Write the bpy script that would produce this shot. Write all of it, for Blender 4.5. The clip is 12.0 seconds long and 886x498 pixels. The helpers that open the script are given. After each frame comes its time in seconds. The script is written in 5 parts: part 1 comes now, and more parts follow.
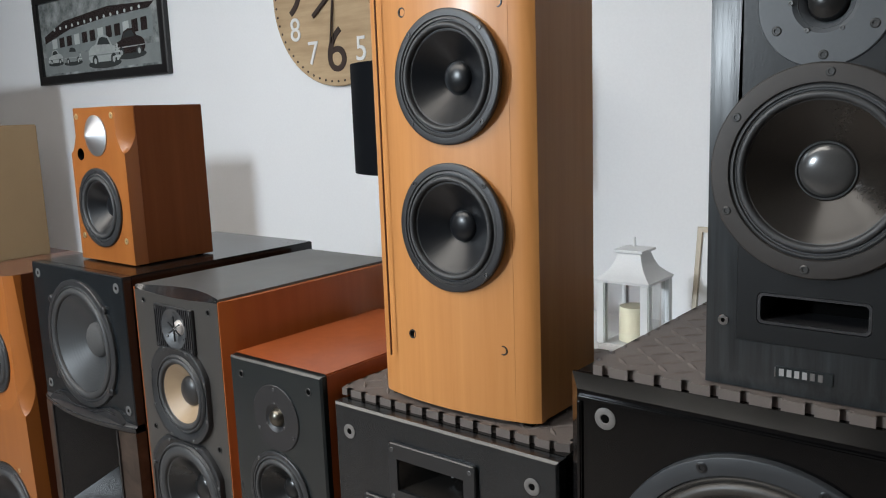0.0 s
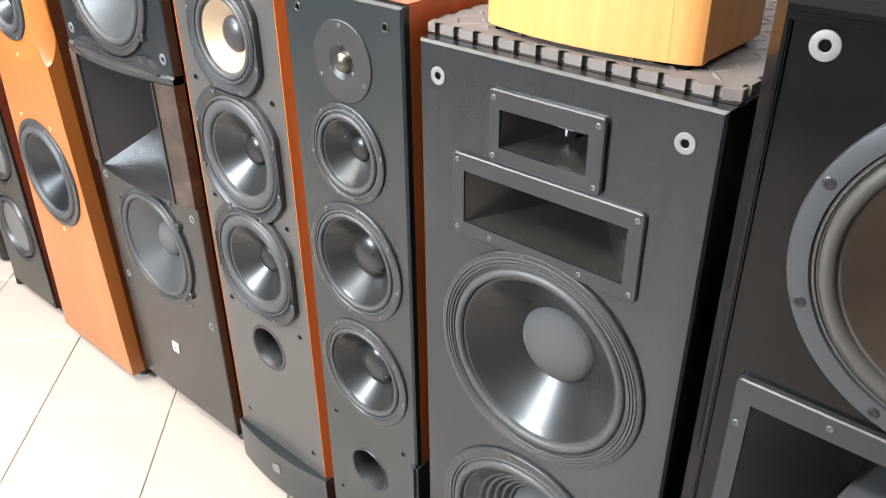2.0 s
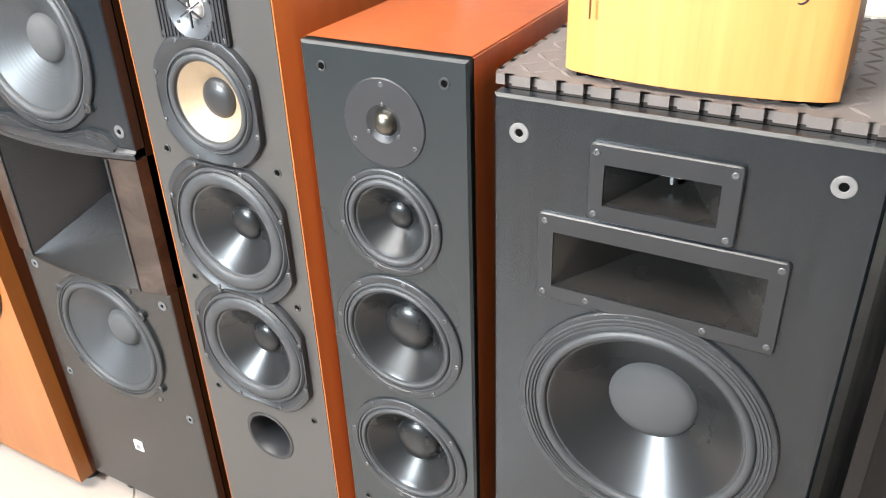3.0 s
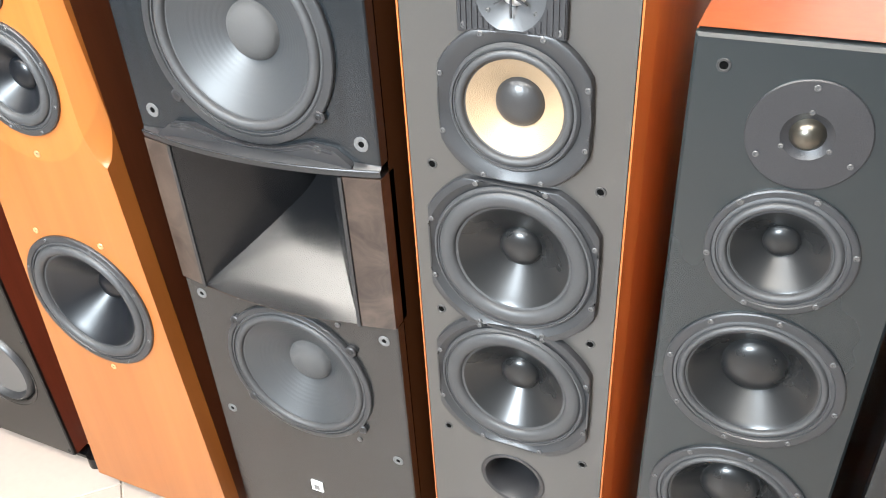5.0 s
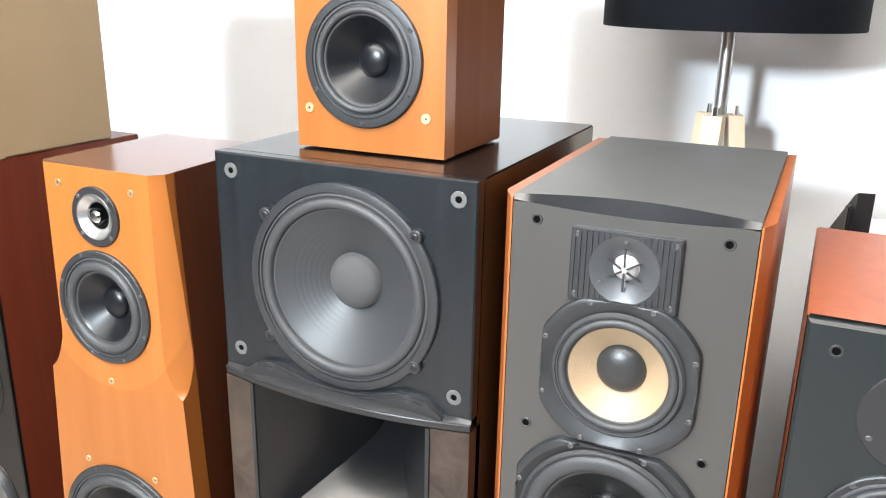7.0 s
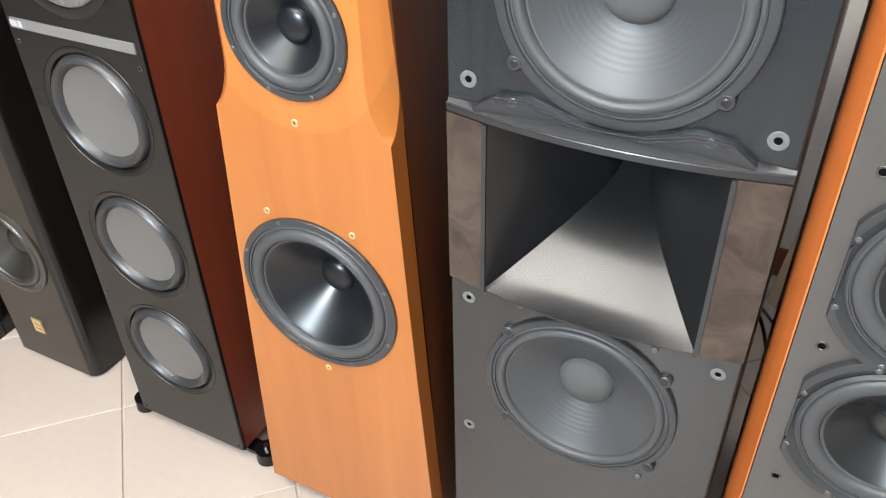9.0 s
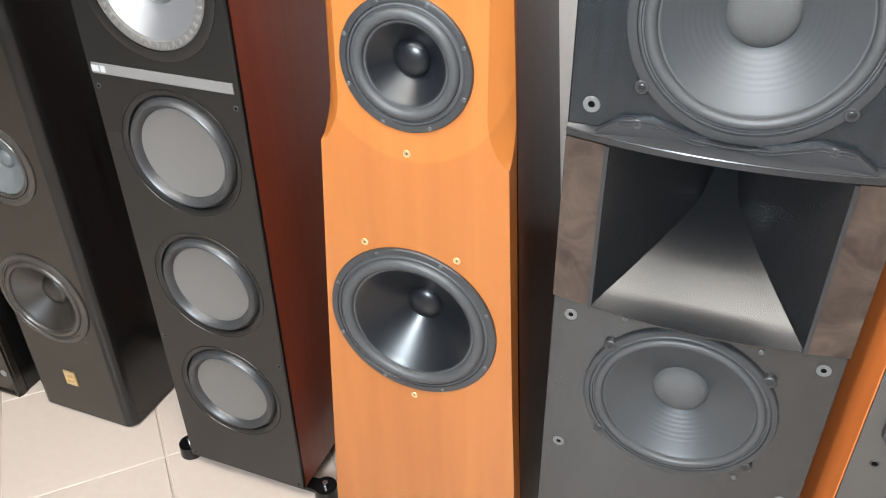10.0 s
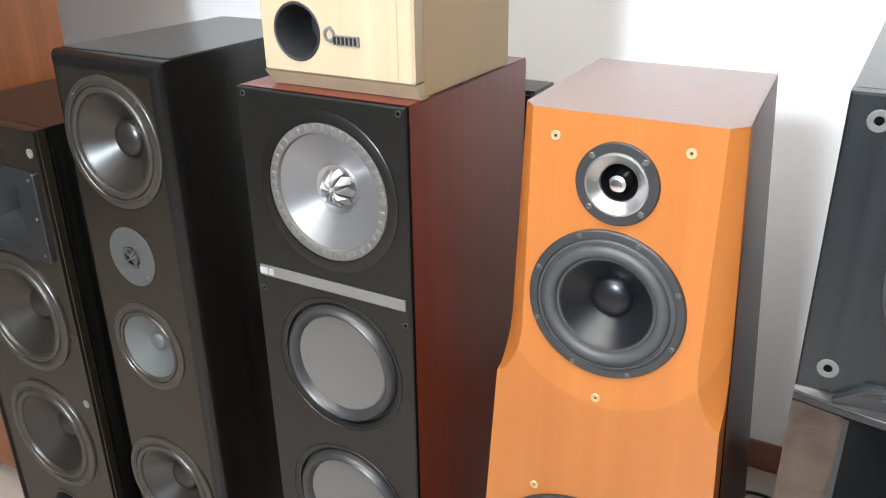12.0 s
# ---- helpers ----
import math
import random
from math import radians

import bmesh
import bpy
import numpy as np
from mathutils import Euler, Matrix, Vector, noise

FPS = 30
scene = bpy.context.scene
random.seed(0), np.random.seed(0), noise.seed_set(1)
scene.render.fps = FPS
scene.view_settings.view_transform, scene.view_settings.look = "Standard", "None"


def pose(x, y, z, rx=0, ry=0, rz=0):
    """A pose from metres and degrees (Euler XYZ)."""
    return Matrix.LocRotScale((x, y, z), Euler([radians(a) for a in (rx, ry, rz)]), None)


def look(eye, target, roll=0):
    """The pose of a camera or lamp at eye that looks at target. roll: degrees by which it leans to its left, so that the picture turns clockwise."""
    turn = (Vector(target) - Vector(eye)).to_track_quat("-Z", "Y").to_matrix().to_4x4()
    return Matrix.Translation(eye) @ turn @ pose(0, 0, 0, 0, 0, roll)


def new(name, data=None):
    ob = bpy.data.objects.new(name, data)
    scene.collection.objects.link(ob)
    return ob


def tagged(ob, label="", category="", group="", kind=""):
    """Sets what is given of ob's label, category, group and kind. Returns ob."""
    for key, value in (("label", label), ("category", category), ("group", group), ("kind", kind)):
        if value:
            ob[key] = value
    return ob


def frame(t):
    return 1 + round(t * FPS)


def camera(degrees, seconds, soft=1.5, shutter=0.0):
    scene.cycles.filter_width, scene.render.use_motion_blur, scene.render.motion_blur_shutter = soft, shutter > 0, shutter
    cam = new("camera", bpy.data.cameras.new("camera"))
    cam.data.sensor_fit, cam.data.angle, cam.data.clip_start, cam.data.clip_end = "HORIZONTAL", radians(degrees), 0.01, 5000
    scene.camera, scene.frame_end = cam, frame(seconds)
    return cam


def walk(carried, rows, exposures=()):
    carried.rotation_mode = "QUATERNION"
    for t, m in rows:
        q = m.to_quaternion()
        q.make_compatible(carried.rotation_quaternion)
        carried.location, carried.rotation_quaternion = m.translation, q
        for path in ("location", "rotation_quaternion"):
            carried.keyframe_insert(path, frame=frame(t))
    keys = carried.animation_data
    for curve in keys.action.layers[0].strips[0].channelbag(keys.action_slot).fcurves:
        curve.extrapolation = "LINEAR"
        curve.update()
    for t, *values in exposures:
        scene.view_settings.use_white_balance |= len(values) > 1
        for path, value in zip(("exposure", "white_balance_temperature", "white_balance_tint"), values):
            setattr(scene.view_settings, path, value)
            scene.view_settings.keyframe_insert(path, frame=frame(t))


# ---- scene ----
cam = camera(57.0, 12.0, soft=1.1)
PATH = [
    (0, (-0.119, -0.005, 1.385), (-1.366, 1.523, 1.052), -2.1),
    (0.3, (-0.161, -0.014, 1.357), (-1.426, 1.494, 1.005), -1.6),
    (0.5, (-0.171, -0.039, 1.349), (-1.416, 1.445, 0.853), -1.3),
    (1, (-0.209, -0.033, 1.283), (-1.399, 1.355, 0.471), -0.5),
    (1.5, (-0.255, 0.042, 1.253), (-1.379, 1.384, 0.285), -0.8),
    (2, (-0.311, 0.082, 1.243), (-1.464, 1.373, 0.242), -0.5),
    (2.5, (-0.442, 0.048, 1.254), (-1.401, 1.512, 0.287), -1.2),
    (2.7, (-0.503, 0.029, 1.264), (-1.37, 1.541, 0.282), -2.0),
    (4.3, (-0.859, 0.103, 1.26), (-1.731, 1.556, 0.198), -3.2),
    (4.5, (-0.904, 0.098, 1.255), (-1.748, 1.573, 0.199), -3.2),
    (5, (-1.063, 0.032, 1.269), (-1.791, 1.521, 0.15), -3.4),
    (5.5, (-1.133, -0.009, 1.25), (-1.797, 1.456, 0.062), -1.3),
    (5.9, (-1.155, -0.013, 1.269), (-1.865, 1.598, 0.321), -1.6),
    (6, (-1.157, -0.016, 1.273), (-1.878, 1.631, 0.398), -1.3),
    (6.5, (-1.157, -0.022, 1.292), (-1.919, 1.669, 0.543), 0.1),
    (6.7, (-1.161, -0.029, 1.299), (-1.952, 1.709, 0.706), 0.8),
    (8.3, (-1.321, -0.003, 1.264), (-2.125, 1.581, 0.343), 1.3),
    (8.5, (-1.377, 0.029, 1.255), (-2.163, 1.526, 0.187), -0.4),
    (9, (-1.479, 0.052, 1.217), (-2.226, 1.463, 0.013), -1.5),
    (9.5, (-1.589, -0.017, 1.224), (-2.199, 1.463, 0.025), -2.2),
    (10, (-1.662, -0.076, 1.224), (-2.272, 1.46, 0.098), -0.8),
    (10.5, (-1.714, -0.097, 1.228), (-2.475, 1.433, 0.189), -0.9),
    (11, (-1.747, -0.086, 1.235), (-2.583, 1.443, 0.254), -0.6),
    (11.5, (-1.785, -0.044, 1.25), (-2.645, 1.52, 0.347), -0.8),
    (12, (-1.798, 0.011, 1.265), (-2.713, 1.595, 0.455), -0.8),
]
EXPOSURE = [(0, -0.66), (0.5, -0.64), (0.8, -0.12), (1.2, 0.62), (1.5, 1.17), (2.5, 1.26), (4.3, 1.26), (5.4, 1.15), (6.0, 1.0), (6.5, 0.8), (9.0, 0.8), (10.5, 0.76), (11.5, 0.66), (12, 0.48)]
walk(cam, [(t, look(eye, target, roll)) for t, eye, target, roll in PATH], EXPOSURE)
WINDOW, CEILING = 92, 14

# ---- world and lights ----
world = bpy.data.worlds.new("world")
scene.world = world
world.use_nodes = True
wn = world.node_tree
sky = wn.nodes.new("ShaderNodeTexSky")
sky.sky_type = "NISHITA"
sky.sun_disc = False
sky.sun_elevation = radians(35)
sky.sun_rotation = radians(150)
wn.links.new(sky.outputs[0], wn.nodes["Background"].inputs[0])
wn.nodes["Background"].inputs[1].default_value = 0.12


def area_lamp(name, m, sx, sy, watts, color):
    data = bpy.data.lights.new(name, "AREA")
    data.shape, data.size, data.size_y, data.energy, data.color = "RECTANGLE", sx, sy, watts, color
    ob = new(name, data)
    ob.matrix_world = m
    return ob


area_lamp("window_light", look((-1.98, -1.80, 1.90), (-1.75, 1.5, 1.25)), 0.26, 0.22, WINDOW, (0.80, 0.91, 1.0))
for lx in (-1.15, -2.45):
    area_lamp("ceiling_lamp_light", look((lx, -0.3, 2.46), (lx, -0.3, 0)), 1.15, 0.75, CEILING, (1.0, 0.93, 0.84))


# ---- materials ----
def mat_nodes(name):
    m = bpy.data.materials.new(name)
    m.use_nodes = True
    n = m.node_tree
    return m, n, n.nodes["Principled BSDF"]


def add_node(n, kind, **values):
    node = n.nodes.new(kind)
    for k, v in values.items():
        node.inputs[k.replace("_", " ")].default_value = v
    return node


def plain(name, color, rough=0.5, metal=0.0, vary=0.15, scale=40.0, bump=0.0, coat=0.0, fine=400.0, stretch=(1, 1, 1), spec=0.5):
    """A surface with two scales of variation in colour and gloss, and a fine relief."""
    m, n, b = mat_nodes(name)
    tc = n.nodes.new("ShaderNodeTexCoord")
    mp = n.nodes.new("ShaderNodeMapping")
    mp.inputs["Scale"].default_value = stretch
    n.links.new(tc.outputs["Object"], mp.inputs[0])
    big = add_node(n, "ShaderNodeTexNoise", Scale=scale * 0.25, Detail=4.0)
    small = add_node(n, "ShaderNodeTexNoise", Scale=fine, Detail=3.0)
    for t in (big, small):
        n.links.new(mp.outputs[0], t.inputs["Vector"])
    mix = n.nodes.new("ShaderNodeMix")
    mix.data_type = "FLOAT"
    mix.inputs[0].default_value = 0.4
    n.links.new(big.outputs["Fac"], mix.inputs[2])
    n.links.new(small.outputs["Fac"], mix.inputs[3])
    ramp = n.nodes.new("ShaderNodeValToRGB")
    lo = [c * (1 - vary) for c in color]
    hi = [min(1, c * (1 + vary)) for c in color]
    ramp.color_ramp.elements[0].position, ramp.color_ramp.elements[0].color = 0.3, (*lo, 1)
    ramp.color_ramp.elements[1].position, ramp.color_ramp.elements[1].color = 0.7, (*hi, 1)
    n.links.new(mix.outputs[0], ramp.inputs[0])
    n.links.new(ramp.outputs[0], b.inputs["Base Color"])
    rr = n.nodes.new("ShaderNodeMapRange")
    rr.inputs[3].default_value, rr.inputs[4].default_value = max(0.02, rough - 0.08), min(1, rough + 0.08)
    n.links.new(big.outputs["Fac"], rr.inputs[0])
    n.links.new(rr.outputs[0], b.inputs["Roughness"])
    b.inputs["Metallic"].default_value = metal
    b.inputs["Coat Weight"].default_value = coat
    b.inputs["Coat Roughness"].default_value = 0.12
    b.inputs["Specular IOR Level"].default_value = spec
    if bump:
        bp = add_node(n, "ShaderNodeBump", Strength=bump, Distance=0.001)
        n.links.new(small.outputs["Fac"], bp.inputs["Height"])
        n.links.new(bp.outputs[0], b.inputs["Normal"])
    return m


def wood(name, dark, light, rough=0.4, grain=(55, 55, 2.2), bump=0.12, coat=0.15, pores=0.5):
    """Veneer: long streaks along one axis, fine pores, slow change of tone."""
    m, n, b = mat_nodes(name)
    tc = n.nodes.new("ShaderNodeTexCoord")
    mp = n.nodes.new("ShaderNodeMapping")
    mp.inputs["Scale"].default_value = grain
    n.links.new(tc.outputs["Object"], mp.inputs[0])
    streak = add_node(n, "ShaderNodeTexNoise", Scale=1.0, Detail=6.0, Roughness=0.6, Distortion=0.3)
    pore = add_node(n, "ShaderNodeTexNoise", Scale=7.0, Detail=2.0)
    slow = add_node(n, "ShaderNodeTexNoise", Scale=3.0, Detail=2.0)
    n.links.new(mp.outputs[0], streak.inputs["Vector"])
    n.links.new(mp.outputs[0], pore.inputs["Vector"])
    n.links.new(tc.outputs["Object"], slow.inputs["Vector"])
    add1 = n.nodes.new("ShaderNodeMath")
    add1.operation = "MULTIPLY_ADD"
    add1.inputs[1].default_value = 0.35
    n.links.new(slow.outputs["Fac"], add1.inputs[0])
    n.links.new(streak.outputs["Fac"], add1.inputs[2])
    add2 = n.nodes.new("ShaderNodeMath")
    add2.operation = "MULTIPLY_ADD"
    add2.inputs[1].default_value = 0.3 * pores
    n.links.new(pore.outputs["Fac"], add2.inputs[0])
    n.links.new(add1.outputs[0], add2.inputs[2])
    ramp = n.nodes.new("ShaderNodeValToRGB")
    ramp.color_ramp.elements[0].position, ramp.color_ramp.elements[0].color = 0.5, (*dark, 1)
    ramp.color_ramp.elements[1].position, ramp.color_ramp.elements[1].color = 1.0, (*light, 1)
    n.links.new(add2.outputs[0], ramp.inputs[0])
    n.links.new(ramp.outputs[0], b.inputs["Base Color"])
    b.inputs["Roughness"].default_value = rough
    b.inputs["Coat Weight"].default_value = coat
    b.inputs["Coat Roughness"].default_value = 0.2
    bp = add_node(n, "ShaderNodeBump", Strength=bump, Distance=0.001)
    n.links.new(add2.outputs[0], bp.inputs["Height"])
    n.links.new(bp.outputs[0], b.inputs["Normal"])
    return m


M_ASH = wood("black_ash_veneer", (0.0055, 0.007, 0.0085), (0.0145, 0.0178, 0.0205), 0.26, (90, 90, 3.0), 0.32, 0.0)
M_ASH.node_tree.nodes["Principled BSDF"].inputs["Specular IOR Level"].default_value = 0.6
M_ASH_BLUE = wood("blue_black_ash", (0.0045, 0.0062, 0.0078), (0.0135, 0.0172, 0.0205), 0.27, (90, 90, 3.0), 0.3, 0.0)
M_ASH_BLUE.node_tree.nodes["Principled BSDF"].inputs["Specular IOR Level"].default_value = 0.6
# Darker copy of the ash: shade on the cabinet sides, put into the colour.
M_ASH_SHADED = wood("black_ash_shaded", (0.0006, 0.0006, 0.0006), (0.008, 0.0075, 0.007), 0.2, (110, 110, 3.0), 0.07, 0.0, 1.0)
M_ASH_SHADED.node_tree.nodes["Principled BSDF"].inputs["Specular IOR Level"].default_value = 0.5
# Ash with a paler base that carries the bright floor's reflection.
M_ASH_FLOORLIT = wood("black_ash_floor_sheen", (0.0095, 0.0100, 0.0103), (0.0185, 0.0192, 0.0196), 0.26, (90, 90, 3.0), 0.2, 0.0)
M_ASH_FLOORLIT.node_tree.nodes["Principled BSDF"].inputs["Specular IOR Level"].default_value = 0.75
M_BLACK_LACQ = plain("black_lacquer", (0.003, 0.003, 0.0033), 0.16, vary=0.2, spec=0.3)
M_CHARCOAL = plain("charcoal_paint", (0.0118, 0.0162, 0.0180), 0.29, spec=0.65, vary=0.06, bump=0.04, scale=8)
M_GREY = plain("warm_grey_paint", (0.052, 0.049, 0.046), 0.33, vary=0.06, bump=0.06, spec=0.7, scale=8)
M_KEFGREY = plain("satin_dark_grey", (0.0068, 0.0066, 0.0063), 0.30, vary=0.06, bump=0.03, spec=0.5, scale=8)
M_HBLACK = plain("warm_black_satin", (0.0135, 0.0108, 0.008), 0.25, vary=0.1, bump=0.06, spec=0.65)
M_CHERRY = wood("cherry_veneer", (0.30, 0.064, 0.013), (0.38, 0.092, 0.022), 0.40, (40, 40, 1.6), 0.05, 0.2, 0.3)
# Cherry turned towards orange: window light on the left panel, in the colour.
M_CHERRY_LIT = wood("lit_cherry_veneer", (0.335, 0.085, 0.018), (0.415, 0.118, 0.028), 0.38, (40, 40, 1.6), 0.05, 0.2, 0.3)
M_AMBER = wood("amber_alder_veneer", (0.275, 0.086, 0.016), (0.36, 0.125, 0.029), 0.34, (20, 20, 1.0), 0.04, 0.25, 0.25)
M_AMBER_AGED = wood("sun_faded_alder_veneer", (0.27, 0.084, 0.016), (0.345, 0.118, 0.027), 0.34, (20, 20, 1.0), 0.04, 0.25, 0.25)
M_BEECH = wood("beech_veneer", (0.51, 0.208, 0.056), (0.60, 0.272, 0.085), 0.42, (70, 70, 2.5), 0.06, 0.15, 0.5)
M_MAPLE = wood("maple_veneer", (0.37, 0.285, 0.19), (0.43, 0.34, 0.235), 0.45, (35, 35, 1.8), 0.04, 0.1, 0.3)
M_TAN = plain("tan_laminate", (0.36, 0.255, 0.145), 0.5, vary=0.06)
M_MAHOG = wood("mahogany_vinyl", (0.112, 0.0205, 0.0095), (0.150, 0.031, 0.0145), 0.34, (60, 60, 2.0), 0.05, 0.1, 0.3)
M_BROWN = wood("walnut_brown", (0.070, 0.019, 0.007), (0.10, 0.028, 0.011), 0.34, (50, 50, 2.0), 0.05, 0.1, 0.3)
M_BOXSIDE = wood("brown_side_veneer", (0.16, 0.046, 0.012), (0.21, 0.066, 0.018), 0.5, (50, 50, 2.0), 0.05, 0.0, 0.3)
M_BOXSIDE.node_tree.nodes["Principled BSDF"].inputs["Specular IOR Level"].default_value = 0.2
M_REDTOP = wood("cherry_top", (0.12, 0.046, 0.029), (0.16, 0.062, 0.039), 0.24, (40, 2, 40), 0.04, 0.5, 0.3)
M_ORANGEWOOD = wood("orange_wood", (0.12, 0.034, 0.009), (0.23, 0.072, 0.021), 0.4, (30, 30, 1.2), 0.06, 0.2, 0.4)
M_RUBBER = plain("rubber_surround", (0.042, 0.043, 0.045), 0.5, vary=0.1, bump=0.1)
M_FLANGE = plain("cast_flange", (0.026, 0.027, 0.029), 0.36, vary=0.15, bump=0.25, fine=900)
M_PLASTIC = plain("black_plastic", (0.022, 0.022, 0.024), 0.4, vary=0.1, bump=0.25, fine=700)
M_CONE_GLOSS = plain("poly_cone", (0.014, 0.0145, 0.015), 0.29, vary=0.1, spec=0.5)
M_CONE_NIGHT = plain("blue_black_cone", (0.006, 0.007, 0.009), 0.32, vary=0.1, spec=0.45)
M_CONE_SATIN = plain("satin_poly_cone", (0.016, 0.0135, 0.011), 0.32, vary=0.1, spec=0.7)
M_HROLL = plain("brown_black_rubber", (0.030, 0.026, 0.022), 0.3, vary=0.1, bump=0.06, spec=0.7)
M_TANRUBBER = plain("aged_foam_surround", (0.046, 0.042, 0.038), 0.42, vary=0.08, bump=0.15)
M_BLUEFLANGE = plain("blue_grey_flange", (0.030, 0.033, 0.037), 0.42, vary=0.1, bump=0.2, fine=900)
M_CONE_PAPER = plain("paper_cone", (0.036, 0.0385, 0.041), 0.42, vary=0.06, bump=0.1, fine=600)
M_CONE_DARK = plain("treated_paper_cone", (0.016, 0.0135, 0.0115), 0.24, vary=0.12, spec=0.4, scale=10)
M_CONE_YELLOW = plain("woven_yellow_cone", (0.37, 0.265, 0.165), 0.3, vary=0.06, bump=0.6, fine=900, spec=0.6)
M_CONE_GREY = plain("grey_metal_cone", (0.125, 0.118, 0.112), 0.45, vary=0.04, bump=0.05, metal=0.3)
M_CONE_ALU = plain("spun_aluminium", (0.26, 0.26, 0.27), 0.42, metal=0.7, vary=0.04)
M_CONE_CLEAR = plain("pale_mesh_cone", (0.085, 0.09, 0.09), 0.4, vary=0.08, bump=0.4)
M_CAP = plain("soft_dust_cap", (0.062, 0.062, 0.062), 0.75, vary=0.12, bump=0.8, fine=1200)
M_CAPDARK = plain("dark_satin_cap", (0.028, 0.028, 0.029), 0.36, vary=0.1, bump=0.2)
M_DOME = plain("dull_metal_dome", (0.13, 0.12, 0.10), 0.3, metal=0.9, vary=0.05)
M_SILVER = plain("brushed_silver", (0.58, 0.58, 0.58), 0.34, metal=1.0, vary=0.06)
M_CHROME = plain("chrome", (0.85, 0.85, 0.85), 0.08, metal=1.0, vary=0.02)
M_SCREW = plain("zinc_screw", (0.13, 0.13, 0.13), 0.45, metal=0.7, vary=0.2)
M_DARKSCREW = plain("black_screw", (0.06, 0.06, 0.06), 0.32, metal=0.4, vary=0.2)
M_SOCKET = plain("pale_grey_socket", (0.15, 0.142, 0.136), 0.55, vary=0.15)
M_SOCKET_DULL = plain("dull_grey_socket", (0.10, 0.10, 0.10), 0.45, vary=0.15)
M_BRASS = plain("pale_brass", (0.72, 0.56, 0.32), 0.42, metal=0.9, vary=0.1)
# Flat black: shade inside throats, bores and slots as colour; also plain feet.
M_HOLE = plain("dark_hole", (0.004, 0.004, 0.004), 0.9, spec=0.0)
M_HORN = plain("moulded_horn", (0.016, 0.0168, 0.0185), 0.36, vary=0.15, spec=0.55, bump=0.04, fine=400)
# Horn plastic with a browner base: warm floor reflection put into the flares.
M_HORN_IN = plain("moulded_horn_warm_sheen", (0.017, 0.0155, 0.014), 0.26, vary=0.15, spec=0.7)
M_HORN_GLOSS = plain("glossy_horn", (0.017, 0.018, 0.020), 0.22, vary=0.12, spec=0.7, coat=0.5)
M_RAMP = plain("satin_horn_flare", (0.009, 0.0092, 0.0100), 0.25, vary=0.12, spec=0.5, scale=16)
M_POLISHED = plain("polished_lip", (0.04, 0.04, 0.042), 0.25, vary=0.08, metal=0.3)
M_RIM = plain("polished_black_edge", (0.005, 0.005, 0.005), 0.24, vary=0.1, spec=0.45)
M_BRONZE = plain("bronze_grey_cone", (0.075, 0.056, 0.044), 0.34, vary=0.06, metal=0.6)
M_GRUBBER = plain("grey_rubber", (0.027, 0.027, 0.028), 0.36, vary=0.08)
M_STRIP = plain("grey_trim_strip", (0.13, 0.125, 0.12), 0.4, vary=0.06)
M_BARGREY = plain("pale_badge_print", (0.32, 0.32, 0.32), 0.5, vary=0.05)
M_PETAL = plain("petal_silver", (0.44, 0.44, 0.45), 0.40, metal=0.95, vary=0.06)
M_LIP = plain("satin_blue_black", (0.010, 0.011, 0.013), 0.24, vary=0.1)
M_WHITE = plain("white_print", (0.75, 0.75, 0.75), 0.5, vary=0.03)
M_FOAM = plain("eva_foam", (0.135, 0.112, 0.100), 0.62, vary=0.15, bump=0.5, fine=900)
M_PLASTER = plain("white_plaster", (0.82, 0.825, 0.84), 0.75, vary=0.03, scale=6, bump=0.25, fine=160)
# Tones for the walls out of view, picked to set reflections and fill.
M_TAUPE = plain("unseen_grey_wall", (0.20, 0.204, 0.21), 0.8, vary=0.04, scale=6)
M_UMBER = plain("unseen_umber_wall", (0.085, 0.075, 0.066), 0.85, vary=0.05, scale=6, spec=0.2)
M_CEIL = plain("ceiling_paint", (0.80, 0.80, 0.79), 0.8, vary=0.02, scale=6)
M_TILE = plain("cream_floor_tile", (0.385, 0.322, 0.276), 0.36, vary=0.05, scale=10, fine=60)
M_GROUT = plain("beige_grout", (0.36, 0.30, 0.25), 0.8, vary=0.15, bump=0.5)
M_SKIRT = plain("terracotta_skirting", (0.22, 0.085, 0.055), 0.4, vary=0.15)
M_WHITEWOOD = plain("white_painted_wood", (0.76, 0.77, 0.775), 0.5, vary=0.08, bump=0.3)
M_CLOCK = wood("clock_board", (0.36, 0.24, 0.13), (0.55, 0.40, 0.24), 0.6, (4, 30, 30), 0.1, 0.0)
M_DARKPRINT = plain("dark_brown_print", (0.035, 0.018, 0.012), 0.6, vary=0.1)
M_SHADE = plain("teal_black_shade", (0.003, 0.004, 0.006), 0.8, spec=0.12, vary=0.1, bump=0.3)
M_PALEWOOD = wood("pale_pine", (0.58, 0.47, 0.33), (0.68, 0.56, 0.41), 0.5, (40, 40, 2.0), 0.06, 0.0)
M_FRAMEBLACK = plain("black_frame_paint", (0.012, 0.012, 0.013), 0.35, vary=0.1)
M_CREAM = plain("cream_frame", (0.55, 0.47, 0.36), 0.45, vary=0.15, bump=0.3)
M_PAPER = plain("white_mount", (0.80, 0.80, 0.80), 0.6, vary=0.02)
M_CABLE = plain("black_cable", (0.012, 0.012, 0.012), 0.4)


